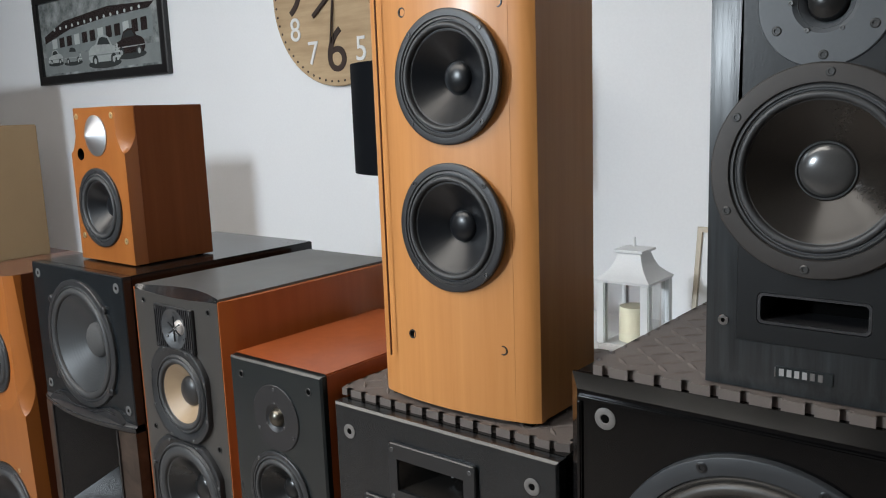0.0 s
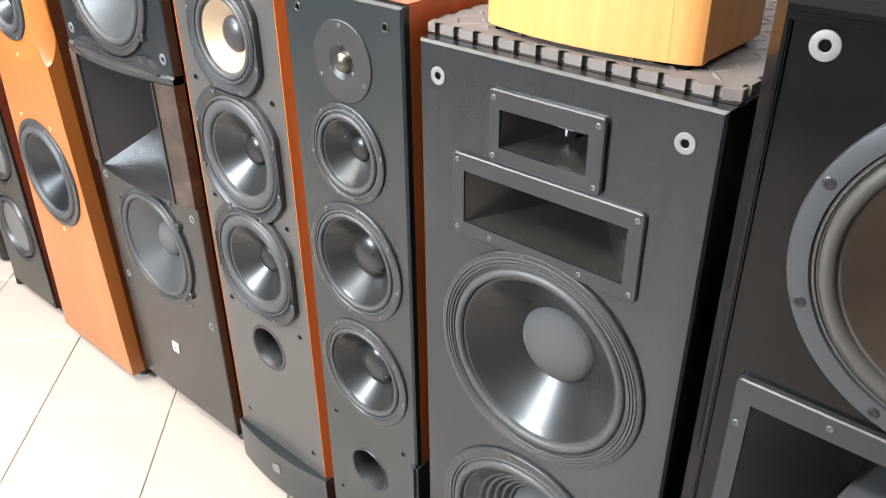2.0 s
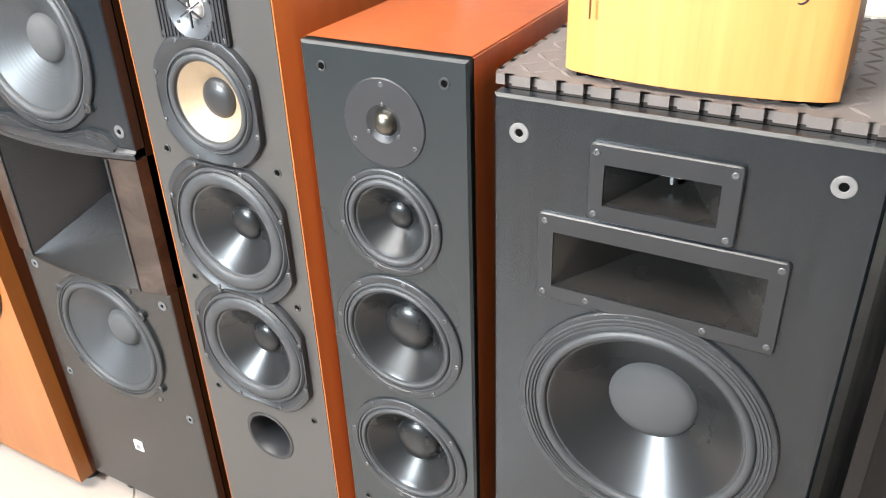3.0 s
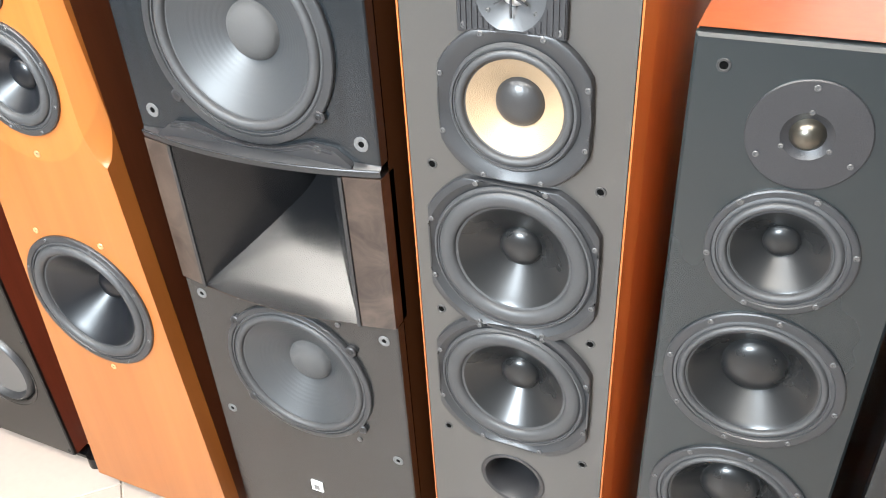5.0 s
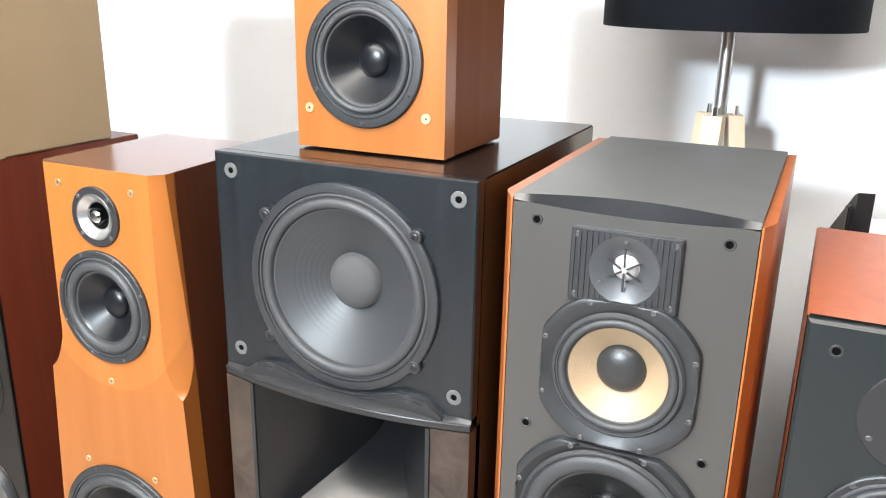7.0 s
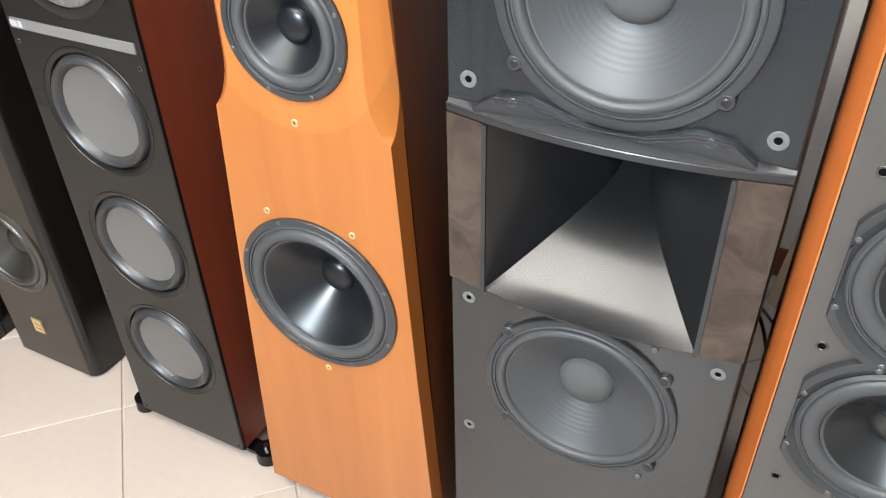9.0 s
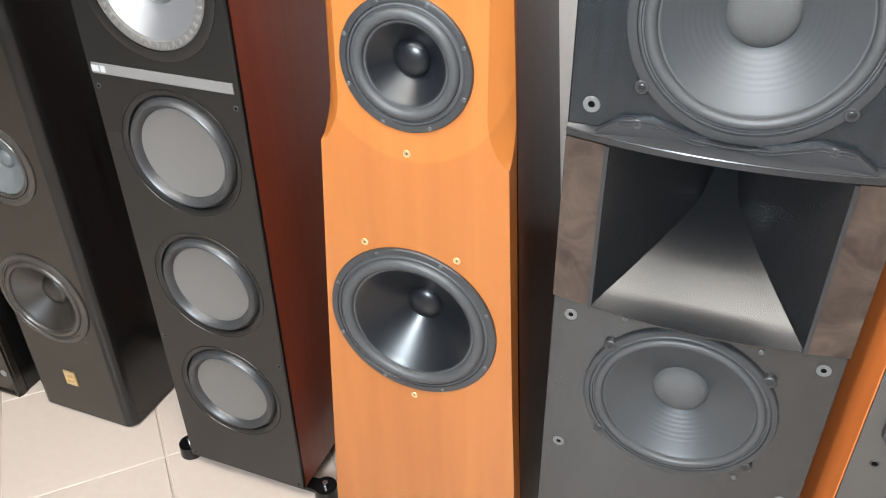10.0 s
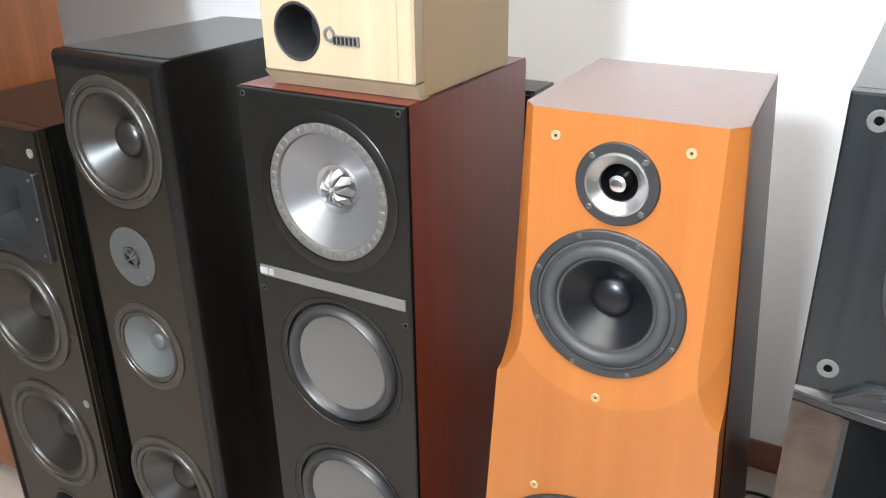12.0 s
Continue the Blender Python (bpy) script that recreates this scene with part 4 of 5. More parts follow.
    for x in (-0.12, 0.12):
        for y in (0.05, 0.27):
            foot(s, x, y, 0.036, 0.018)


def speaker_g():
    s = thing("floor_speaker", -2.381, 0.734, 0, "mahogany floor loudspeaker with grey front, silver coaxial driver and grey woofers", "loudspeaker", ROWGROUP)
    w, h, d, b = 0.1215, 1.051, 0.312, 0.038
    part("cabinet", shell(-w, w, 0.007, d, b, h, 0.0015), M_MAHOG, s, "mahogany cabinet")
    part("baffle", plate(rect_loop(-w + 0.001, w - 0.001, b, h - 0.001), [circle_loop(0.007, 0.934, 0.086), circle_loop(0.006, 0.695, 0.0945), circle_loop(0.005, 0.466, 0.0945), circle_loop(0.003, 0.242, 0.0945)], 0, 0.021, 0.002), M_KEFGREY, s)
    q = part("coaxial_driver", lathe([(0.101, -0.001), (0.101, 0.0012), (0.100, 0.0018), (0.0875, 0.0018), (0.0865, -0.002)], 64), M_KEFGREY, s, "coaxial driver with silver cone and petal waveguide", (0.007, 0, 0.934))
    part("surround", lathe([(0.087, -0.001), (0.0855, 0.001), (0.0745, 0.0012), (0.0728, -0.003)], 64), M_CONE_GREY, q, "grey ribbed surround")
    dim = shared("dimple", lambda: lathe([(0.0052, 0.0009), (0.0046, 0.0017), (0.0034, 0.0021), (0, 0.0023)], 14, outline=lambda a, r: r * (1.0 if abs(math.cos(a)) > 0.6 else 0.85)))
    for i in range(40):
        a = 2 * math.pi * i / 40
        put("surround_rib", dim, M_CONE_GREY, q, "", (0.080 * math.cos(a), 0, 0.080 * math.sin(a)), (0, -9 * i, 0))
    part("cone", lathe([(0.0730, -0.003), (0.06, -0.0105), (0.045, -0.017), (0.031, -0.022)], 56), M_CONE_ALU, q, "spun aluminium cone")
    part("tweeter_cup", lathe([(0.0315, -0.0225), (0.0305, -0.0195), (0.028, -0.020), (0.018, -0.025), (0, -0.027)], 40), M_SILVER, q)
    for i in range(9):
        bm = bmesh.new()
        v = [bm.verts.new(c) for c in ((0.002, 0.011, -0.0006), (0.012, 0.012, -0.0040), (0.0225, 0.020, -0.0068), (0.0262, 0.0215, 0.0005), (0.0205, 0.015, 0.0066), (0.011, 0.008, 0.0040), (0.002, 0.009, 0.0006))]
        top = bm.verts.new((0.0135, 0.0035, 0.0012))
        for a0, a1 in zip(v, v[1:] + v[:1]):
            bm.faces.new((a0, a1, top))
        part("petal", bm, M_PETAL, q, "", (0, 0, 0), (0, 40 * i, 0))
    part("petal_hub", lathe([(0.005, -0.015), (0.004, -0.007), (0.002, -0.004), (0, -0.0035)], 16), M_PETAL, q)
    for x, z in ((0.006, 0.695), (0.005, 0.466), (0.003, 0.242)):
        wf = part("woofer", lathe([(0.0985, 0.0003), (0.098, 0.0012), (0.0965, 0.0012), (0.096, 0.0003), (0.094, 0.0003), (0.0885, -0.0025), (0.0868, -0.008), (0.085, -0.008)], 56), M_KEFGREY, s, "woofer with flat grey cone", (x, 0, z))
        part("surround", lathe([(0.0853, -0.006), (0.0835, -0.001), (0.0815, 0.003), (0.0775, 0.0055), (0.0735, 0.003), (0.0708, -0.002), (0.0685, -0.006)], 56), M_GRUBBER, wf)
        part("cone", lathe([(0.069, -0.006), (0.0675, -0.005), (0.05, -0.008), (0.025, -0.010), (0, -0.0105)], 56), M_CONE_GREY, wf, "matt grey cone")
    st = part("trim_strip", box(-0.1115, 0.1135, -0.002, 0.001, 0.8025, 0.8175, 0.0005), M_STRIP, s, "thin grey strip with a small badge")
    part("badge_bar", box(-0.1105, -0.098, -0.0028, -0.0019, 0.8055, 0.8145), M_BARGREY, st)
    part("badge_bar", box(-0.096, -0.088, -0.0028, -0.0019, 0.8055, 0.8145), M_BARGREY, st)
    for z in (1.043, 0.783, 0.335, 0.05):
        for x in (-0.109, 0.112):
            socket(s, x, z, 0.0038, M_DARKSCREW, 0.6)
    for sx in (-1, 1):
        for y in (0.03, d - 0.02):
            bm = bmesh.new()
            bmesh.ops.create_cone(bm, cap_ends=True, segments=24, radius1=0.022, radius2=0.021, depth=0.026)
            ft = part("outrigger_foot", bm, M_BLACK_LACQ, s, "black outrigger foot", (sx * 0.148, y, 0.016))
            bm = bmesh.new()
            bmesh.ops.create_cone(bm, cap_ends=True, segments=14, radius1=0.006, radius2=0.005, depth=0.012)
            part("spike_cap", bm, M_CHROME, ft, "", (0, 0, 0.016))
            part("foot_arm", box(min(0, -sx * 0.06), max(0, -sx * 0.06), -0.013, 0.013, -0.003, 0.012, 0.003), M_BLACK_LACQ, ft)


def speaker_h():
    s = thing("floor_speaker", -2.789, 0.770, 0, "black floor loudspeaker with rounded edges and a brass badge", "loudspeaker", ROWGROUP)
    w, h, d = 0.1165, 1.056, 0.37
    bm = shell(-w, w, 0.022, d, 0.006, h, 0)
    part("cabinet", bm, M_ASH_SHADED, s, "black wood-grained cabinet")
    # Sheet paler than the sides: the wall's reflection is put into its colour.
    part("top_panel", box(-w + 0.004, w - 0.004, 0.026, d - 0.004, h - 0.002, h + 0.0015, 0.0012), plain("black_top_wall_sheen", (0.022, 0.0235, 0.0245), 0.26, vary=0.08, spec=0.8, scale=10), s, "smooth satin black top, paled for wall reflection")
    # rounded front rim
    holes = [circle_loop(0, 0.930, 0.086), circle_loop(-0.003, 0.748, 0.014), circle_loop(-0.003, 0.587, 0.066), circle_loop(-0.008, 0.302, 0.086)]
    r = 0.02
    inner = rect_loop(-w + r, w - r, 0.006, h - r)
    part("baffle", plate(inner, holes, 0, 0.022), M_HBLACK, s)
    bm = bmesh.new()
    for sx in (-1, 1):
        rows = []
        for i in range(7):
            a = radians(90 * i / 6)
            rows.append([bm.verts.new((sx * (w - r + r * math.sin(a)), 0.022 - 0.022 * math.cos(a), z)) for z in (0.006, h - r + r * math.sin(a))])
        for p, q in zip(rows, rows[1:]):
            bm.faces.new((p[0], p[1], q[1], q[0]))
    rows = []
    for i in range(7):
        a = radians(90 * i / 6)
        x = w - r + r * math.sin(a)
        rows.append([bm.verts.new((sx * x, 0.022 - 0.022 * math.cos(a), h - r + r * math.sin(a))) for sx in (-1, 1)])
    for p, q in zip(rows, rows[1:]):
        bm.faces.new((p[0], p[1], q[1], q[0]))
    part("rounded_rim", bm, M_RIM, s, "glossy rounded edge")
    driver(s, "woofer", 0.0, 0.930, 0.100, 0.072, 0.029, 0.034, M_CONE_SATIN, M_CONE_SATIN, 0.004, 4, 0.0035, 45, surround=0.087, roll_mat=M_HROLL, flange_mat=M_HROLL, screw_at=0.0945)
    tw = part("tweeter", lathe([(0.049, -0.001), (0.049, 0.0015), (0.048, 0.0022), (0.018, 0.0022), (0.0145, -0.003), (0.012, -0.005)], 48), plain("grey_tweeter_plate", (0.06, 0.06, 0.06), 0.5, vary=0.08), s, "round grey tweeter plate", (-0.003, 0, 0.748))
    part("dome", lathe([(0.0125, -0.005), (0.009, -0.001), (0.004, 0.002), (0, 0.003)], 20), M_SCREW, tw)
    for k in range(4):
        part("guard_fin", box(0.004, 0.021, -0.0055, -0.0015, -0.0011, 0.0011), M_SCREW, tw, "", (0, 0, 0), (0, 45 + 90 * k, 0))
    part("dome_guard", lathe([(0.0155, 0.0022), (0.0155, 0.005), (0.0135, 0.005), (0.0135, 0.002)], 24), M_SCREW, tw)
    for a in (45, 135, 225, 315):
        screw(tw, 0.041 * math.cos(radians(a)), 0.041 * math.sin(radians(a)), 0.0022, 0.0032, M_SCREW)
    driver(s, "midrange", -0.003, 0.587, 0.078, 0.056, 0.016, 0.022, M_CONE_CLEAR, M_CONE_CLEAR, 0.003, 4, 0.003, 45, surround=0.066, roll_mat=M_HROLL, flange_mat=M_HROLL, screw_at=0.073, label="midrange driver with pale translucent cone")
    driver(s, "woofer", -0.008, 0.302, 0.100, 0.072, 0.029, 0.034, M_CONE_SATIN, M_CONE_SATIN, 0.004, 4, 0.0035, 45, surround=0.087, roll_mat=M_HROLL, flange_mat=M_HROLL, screw_at=0.0945)
    bd = part("badge", box(-0.0145, 0.0145, -0.0025, 0.001, -0.018, 0.018, 0.0006), M_BRASS, s, "small brass badge", (-0.0105, 0, 0.104))
    part("badge_mark", box(-0.008, 0.008, -0.0031, -0.0024, -0.009, -0.004), plain("badge_brown", (0.35, 0.22, 0.08), 0.5), bd)
    part("badge_mark", box(-0.006, 0.006, -0.0031, -0.0024, 0.001, 0.009), plain("badge_brown", (0.35, 0.22, 0.08), 0.5), bd)


def speaker_i():
    s = thing("floor_speaker", -3.12, 0.765, 0, "black floor loudspeaker with horn tweeter, two woofers and a port", "loudspeaker", ROWGROUP)
    w, h, d = 0.1575, 0.928, 0.36
    part("cabinet", shell(-w, w, 0.018, d, 0, h, 0.002), M_ASH_SHADED, s)
    part("baffle", plate(rect_loop(-w, w, 0, h), [rect_loop(-0.088, 0.088, 0.714, 0.83), circle_loop(0.01, 0.572, 0.103), circle_loop(0.006, 0.304, 0.103), circle_loop(0.0, 0.107, 0.05)], 0, 0.02, 0.003), M_HBLACK, s)
    horn(s, -0.135, 0.135, 0.697, 0.856, -0.085, 0.087, 0.716, 0.828, 0.007, 0.12, (0.012, 0.014, 0.0), M_HORN, "tweeter_horn")
    for x in (-0.122, 0.122):
        for z in (0.71, 0.776, 0.843):
            screw(s, x, z, 0.007, 0.0035, M_SCREW)
    for x0, x1, z0, z1 in ((-w, -w + 0.007, 0, h), (w - 0.007, w, 0, h), (-w + 0.007, w - 0.007, 0, 0.008), (-w + 0.007, w - 0.007, h - 0.008, h)):
        part("edge_frame", box(x0 + 0.0005, x1 - 0.0005, -0.004, 0.0025, z0 + 0.0005, z1 - 0.0005, 0.001), M_HBLACK, s)
    for x, z in ((0.01, 0.572), (0.006, 0.304)):
        driver(s, "woofer", x, z, 0.118, 0.084, 0.03, 0.04, M_CONE_SATIN, M_CONE_SATIN, 0.005, 4, 0.004, 45, surround=0.102, roll_mat=M_HROLL, flange_mat=M_HROLL)
    port(s, 0.0, 0.107, 0.044, 0.011)
    for z in (0.888, 0.414, 0.06):
        for x in (-0.130, 0.133):
            screw(s, x, z, 0.001, 0.008, M_SOCKET, "grille_peg")


for make in (speaker_a, speaker_b, speaker_c, speaker_d, speaker_e, speaker_f, speaker_g, speaker_h, speaker_i):
    make()


# ---- what stands on them ----
def foam_mat(x0, x1, y0, y1, z, t=0.0100):
    s = thing("foam_mat", (x0 + x1) / 2, (y0 + y1) / 2, z, "dark grey interlocking foam mat with toothed edges", "mat", "foam mats under loudspeakers")
    w, d = (x1 - x0) / 2, (y1 - y0) / 2
    tooth, k = 0.0058, 0.028

    def side(length):
        n = max(3, round(length / k))
        st = length / n
        pts = []
        for i in range(n):
            a = i * st
            c = a + st / 2
            pts += [(a, tooth)] + [(c + st * u, tooth * v) for u, v in ((-0.14, 1), (-0.15, 0.7), (-0.2, 0.45), (-0.17, 0.1), (-0.08, 0), (0.08, 0), (0.17, 0.1), (0.2, 0.45), (0.15, 0.7), (0.14, 1))]
        return pts

    loop = []
    for (ox, oy), (dx, dy), ln in (((-w, -d), (1, 0), 2 * w), ((w, -d), (0, 1), 2 * d), ((w, d), (-1, 0), 2 * w), ((-w, d), (0, -1), 2 * d)):
        for a, o in side(ln):
            loop.append((ox + dx * a + dy * o, oy + dy * a - dx * o))
    bm = bmesh.new()
    lo = [bm.verts.new((x, y, 0)) for x, y in loop]
    hi = [bm.verts.new((x, y, t)) for x, y in loop]
    bm.faces.new(lo[::-1])
    bm.faces.new(hi)
    for i in range(len(lo)):
        j = (i + 1) % len(lo)
        bm.faces.new((lo[i], lo[j], hi[j], hi[i]))
    bmesh.ops.triangulate(bm, faces=[f for f in bm.faces if len(f.verts) > 4])
    part("sheet", bm, M_FOAM, s)
    # raised lozenges of the tread pattern
    bm = bmesh.new()
    nx, ny = int(2 * w / 0.022), int(2 * d / 0.022)
    for i in range(nx):
        for j in range(ny):
            cx, cy = -w + 0.02 + i * 0.022, -d + 0.02 + j * 0.022
            if abs(cx) > w - 0.014 or abs(cy) > d - 0.014:
                continue
            a = radians(45 if (i + j) % 2 else -45)
            c, sn = math.cos(a), math.sin(a)
            ring = [bm.verts.new((cx + px * c - py * sn, cy + px * sn + py * c, t + pz)) for px, py, pz in ((-0.013, 0, 0), (0, -0.0035, 0), (0.013, 0, 0), (0, 0.0035, 0))]
            tp = [bm.verts.new((cx + px * c - py * sn, cy + px * sn + py * c, t + 0.0014)) for px, py in ((-0.006, 0), (0.006, 0))]
            bm.faces.new((ring[0], ring[1], tp[0]))
            bm.faces.new((ring[1], ring[2], tp[1]))
            bm.faces.new((ring[1], tp[1], tp[0]))
            bm.faces.new((ring[2], ring[3], tp[1]))
            bm.faces.new((ring[3], ring[0], tp[0]))
            bm.faces.new((ring[3], tp[0], tp[1]))
    tagged(part("tread", bm, M_FOAM, s), kind="stuff")
    return s


foam_mat(-0.928, -0.572, 0.757, 1.10, 0.998)
foam_mat(-0.513, -0.148, 0.721, 1.09, 1.112)


def speaker_l():
    """Tall beech loudspeaker with a bowed front, on the foam mat."""
    s = thing("bookshelf_speaker", -0.741, 0.757, 1.0142, "light beech two-woofer loudspeaker with bowed front, on foam mat", "loudspeaker", "loudspeakers standing on others")
    w, h, d = 0.124, 0.66, 0.152
    bow = 0.016

    def face(x):
        return bow * (x / w) ** 2

    part("cabinet", shell(-w, w, 0.03, d, 0, h, 0.0015), M_BEECH, s)
    holes = [circle_loop(0.0145, 0.2315, 0.066), circle_loop(0.0145, 0.4095, 0.066)]
    e = w - 0.028
    rim = [(-e + 2 * e * i / 14, 0.0) for i in range(15)] + [(e - 2 * e * i / 14, h) for i in range(15)]
    bm = plate(rim, holes, 0, 0.03)
    for v in bm.verts:
        if v.co.y < 0.001:
            v.co.y += face(v.co.x)
    part("baffle", bm, M_BEECH, s, "beech veneered front")
    for sx in (-1, 1):
        bm = bmesh.new()
        rows = []
        for i in range(9):
            u = i / 8
            x = (w - 0.028) + 0.0282 * u
            y = 0.0003 + face(x) + 0.006 * u ** 4
            rows.append([bm.verts.new((sx * x, y, z)) for z in (0, h)])
        rows.append([bm.verts.new((sx * (w + 0.0002), 0.032, z)) for z in (0, h)])
        for p, q in zip(rows, rows[1:]):
            bm.faces.new((p[0], p[1], q[1], q[0]))
        bm.faces.new([r[0] for r in rows] + [bm.verts.new((sx * (w - 0.028), 0.032, 0))])
        part("rounded_edge", bm, M_BEECH, s)
    for z in (0.2315, 0.4095):
        driver(s, "woofer", 0.0145, z, 0.0785, 0.0545, 0.020, 0.026, M_CONE_NIGHT, M_CONE_NIGHT, 0.004, 4, 0.0034, 45, surround=0.066, flange_mat=M_PLASTIC, roll=0.005)
    for x, z in ((-0.059, 0.088), (0.081, 0.087), (-0.054, 0.490), (0.084, 0.488)):
        socket(s, x, z, 0.0062, M_FRAMEBLACK, 0.65).location.y = face(x) + 0.0012
    part("seam", box(-w + 0.0285, -w + 0.0295, -0.0008, 0.002, 0.055, h), M_BROWN, s)
    part("foot_strip", box(-w + 0.012, w - 0.012, 0.020, d - 0.012, -0.0062, 0.0, 0), M_HOLE, s)


speaker_l()


def speaker_k():
    s = thing("bookshelf_speaker", -0.304, 0.722, 1.1232, "dark grey wood-grained loudspeaker with slot port, on foam mat", "loudspeaker", "loudspeakers standing on others")
    w, h, d = 0.096, 0.43, 0.27
    m = wood("charcoal_woodgrain", (0.007, 0.0085, 0.010), (0.034, 0.039, 0.043), 0.3, (120, 120, 5.0), 0.4, 0.0)
    part("cabinet", shell(-w, w, 0.018, d, 0, h, 0.003), m, s)
    bm = plate(rect_loop(-w, w, 0, h), [circle_loop(0, 0.20, 0.073), circle_loop(0, 0.339, 0.022), rect_loop(-0.048, 0.046, 0.064, 0.093, 0.005)], 0, 0.02, 0.018)
    for v in bm.verts:
        if abs(v.co.y - 0.018) < 1e-4:
            v.co.y = 0.0055
    part("baffle", bm, m, s)
    part("front_panel", plate(rect_loop(-0.066, 0.066, 0.047, h - 0.012, 0.002), [circle_loop(0, 0.20, 0.073), circle_loop(0, 0.339, 0.03), rect_loop(-0.048, 0.046, 0.064, 0.093, 0.005)], -0.0012, 0.001, 0.0006), plain("matt_black_panel", (0.006, 0.007, 0.0082), 0.36, vary=0.1, bump=0.1), s, "plain matt front panel")
    driver(s, "woofer", 0, 0.20, 0.0905, 0.060, 0.0235, 0.026, M_CONE_DARK, plain("clear_grey_cap", (0.05, 0.05, 0.05), 0.2, vary=0.1, spec=0.8), 0.007, 6, 0.004, 25, surround=0.0705, flange_mat=plain("matt_warm_flange", (0.032, 0.028, 0.026), 0.6, vary=0.1), cap_h=0.007)
    part("cap_ring", lathe([(0.0255, -0.0215), (0.0250, -0.0196), (0.0238, -0.0196), (0.0234, -0.0215)], 40), M_FLANGE, s, "", (0, 0, 0.20))
    tw = part("tweeter", lathe([(0.0535, -0.001), (0.0535, 0.002), (0.0525, 0.003), (0.026, 0.003), (0.0235, 0.001), (0.018, -0.004), (0.0165, -0.008)], 48), plain("satin_grey_plate", (0.075, 0.082, 0.09), 0.38, vary=0.08), s, "round grey tweeter plate", (0, 0, 0.339))
    part("dome", lathe([(0.0166, -0.008), (0.014, 0.0), (0.008, 0.004), (0, 0.006)], 28), M_CONE_GLOSS, tw)
    for a in (30, 90, 150, 210, 270, 330):
        screw(tw, 0.043 * math.cos(radians(a)), 0.043 * math.sin(radians(a)), 0.003, 0.004, M_DARKSCREW)
        screw(tw, 0.0265 * math.cos(radians(a + 30)), 0.0265 * math.sin(radians(a + 30)), 0.003, 0.0022, M_SCREW)
    sl = part("slot_port", plate(rect_loop(-0.0475, 0.0455, 0.0645, 0.0925, 0.005), [rect_loop(-0.045, 0.043, 0.067, 0.090, 0.004)], -0.0005, 0.05, 0, 0.05), M_PLASTIC, s)
    # Black sheet in the slot stands for the shade inside.
    part("slot_shade_sheet", box(-0.05, 0.05, 0.049, 0.052, 0.06, 0.097), M_HOLE, sl)
    for x in (-0.078, 0.078):
        socket(s, x, 0.063, 0.005, M_CHROME, 0.35)
    nm = part("name_plate", box(-0.030, 0.018, -0.0012, 0.004, 0.0165, 0.0275, 0.0003), M_CHARCOAL, s)
    for i in range(6):
        part("badge_bar", box(-0.0265 + i * 0.0065, -0.0225 + i * 0.0065, -0.0019, -0.0011, 0.0190, 0.0255), M_BARGREY if i < 4 else M_STRIP, nm)
    part("gloss_mark", box(-0.0305, -0.0295, -0.0016, -0.0011, 0.0175, 0.0265), M_CHROME, nm)


speaker_k()


def scooped_speaker():
    """Small amber loudspeaker with the same scooped front edges."""
    s = thing("bookshelf_speaker", -1.662, 0.822, 1.112, "small amber bookshelf loudspeaker with silver conical tweeter and red-brown sides", "loudspeaker", "loudspeakers standing on others")
    w, h, d = 0.101, 0.305, 0.178
    zs = 0.215
    part("cabinet", shell(-w, w, 0.028, d, 0, h, 0.001), M_BOXSIDE, s, "red-brown cabinet sides and top")
    levels = [0, 0.07, 0.14, zs, zs + 0.005, zs + 0.012, zs + 0.022, zs + 0.035, 0.265, 0.285, h]

    def cham(z):
        return 0.0 if z <= zs else 0.024 * min(1.0, (z - zs) / 0.035) ** 0.55

    loop = [(w - cham(z), z) for z in levels] + [(-w + cham(z), z) for z in levels[::-1]]
    bm = plate(loop, [circle_loop(-0.006, 0.108, 0.064), circle_loop(0.003, 0.250, 0.034), circle_loop(-0.062, 0.214, 0.011)], 0, 0.028, 0.0, 0.022)
    back_side = [f for f in bm.faces if len(f.verts) == 4 and all(abs(v.co.y) < 1e-5 or abs(v.co.y - 0.028) < 1e-5 for v in f.verts)]
    bmesh.ops.delete(bm, geom=back_side, context="FACES_ONLY")
    for sx in (-1, 1):
        rows = []
        for z in levels:
            c = cham(z)
            rows.append([bm.verts.new((sx * (w - c), 0, z)), bm.verts.new((sx * (w - c * 0.45), c * 0.45, z)), bm.verts.new((sx * w, c * 1.1, z)), bm.verts.new((sx * w, 0.0285, z))])
        for p, q in zip(rows, rows[1:]):
            for k in range(3):
                bm.faces.new((p[k], p[k + 1], q[k + 1], q[k]))
    part("baffle", bm, M_AMBER, s, "amber veneered front")
    driver(s, "woofer", -0.006, 0.108, 0.079, 0.052, 0.021, 0.03, M_CONE_NIGHT, M_CONE_NIGHT, 0.005, 6, 0.0032, 30, surround=0.065, roll=0.005)
    tw = part("tweeter", lathe([(0.040, -0.001), (0.040, 0.002), (0.0375, 0.003), (0.029, 0.007), (0.018, 0.014), (0.006, 0.021), (0.003, 0.0225), (0, 0.023)], 44), plain("spun_silver", (0.38, 0.38, 0.39), 0.5, metal=1.0, vary=0.06), s, "polished silver conical tweeter", (0.003, 0, 0.250))
    port(s, -0.062, 0.214, 0.0095, 0.0025, M_HOLE, 0.03)
    for x, z in ((-0.083, 0.048), (0.077, 0.046), (-0.066, 0.288), (0.066, 0.288)):
        socket(s, x, z, 0.0062, M_BRASS, 0.22)
    for x in (-0.08, 0.08):
        for y in (0.03, d - 0.02):
            foot(s, x, y, 0.0035, 0.009, M_HOLE, -0.0035)


scooped_speaker()


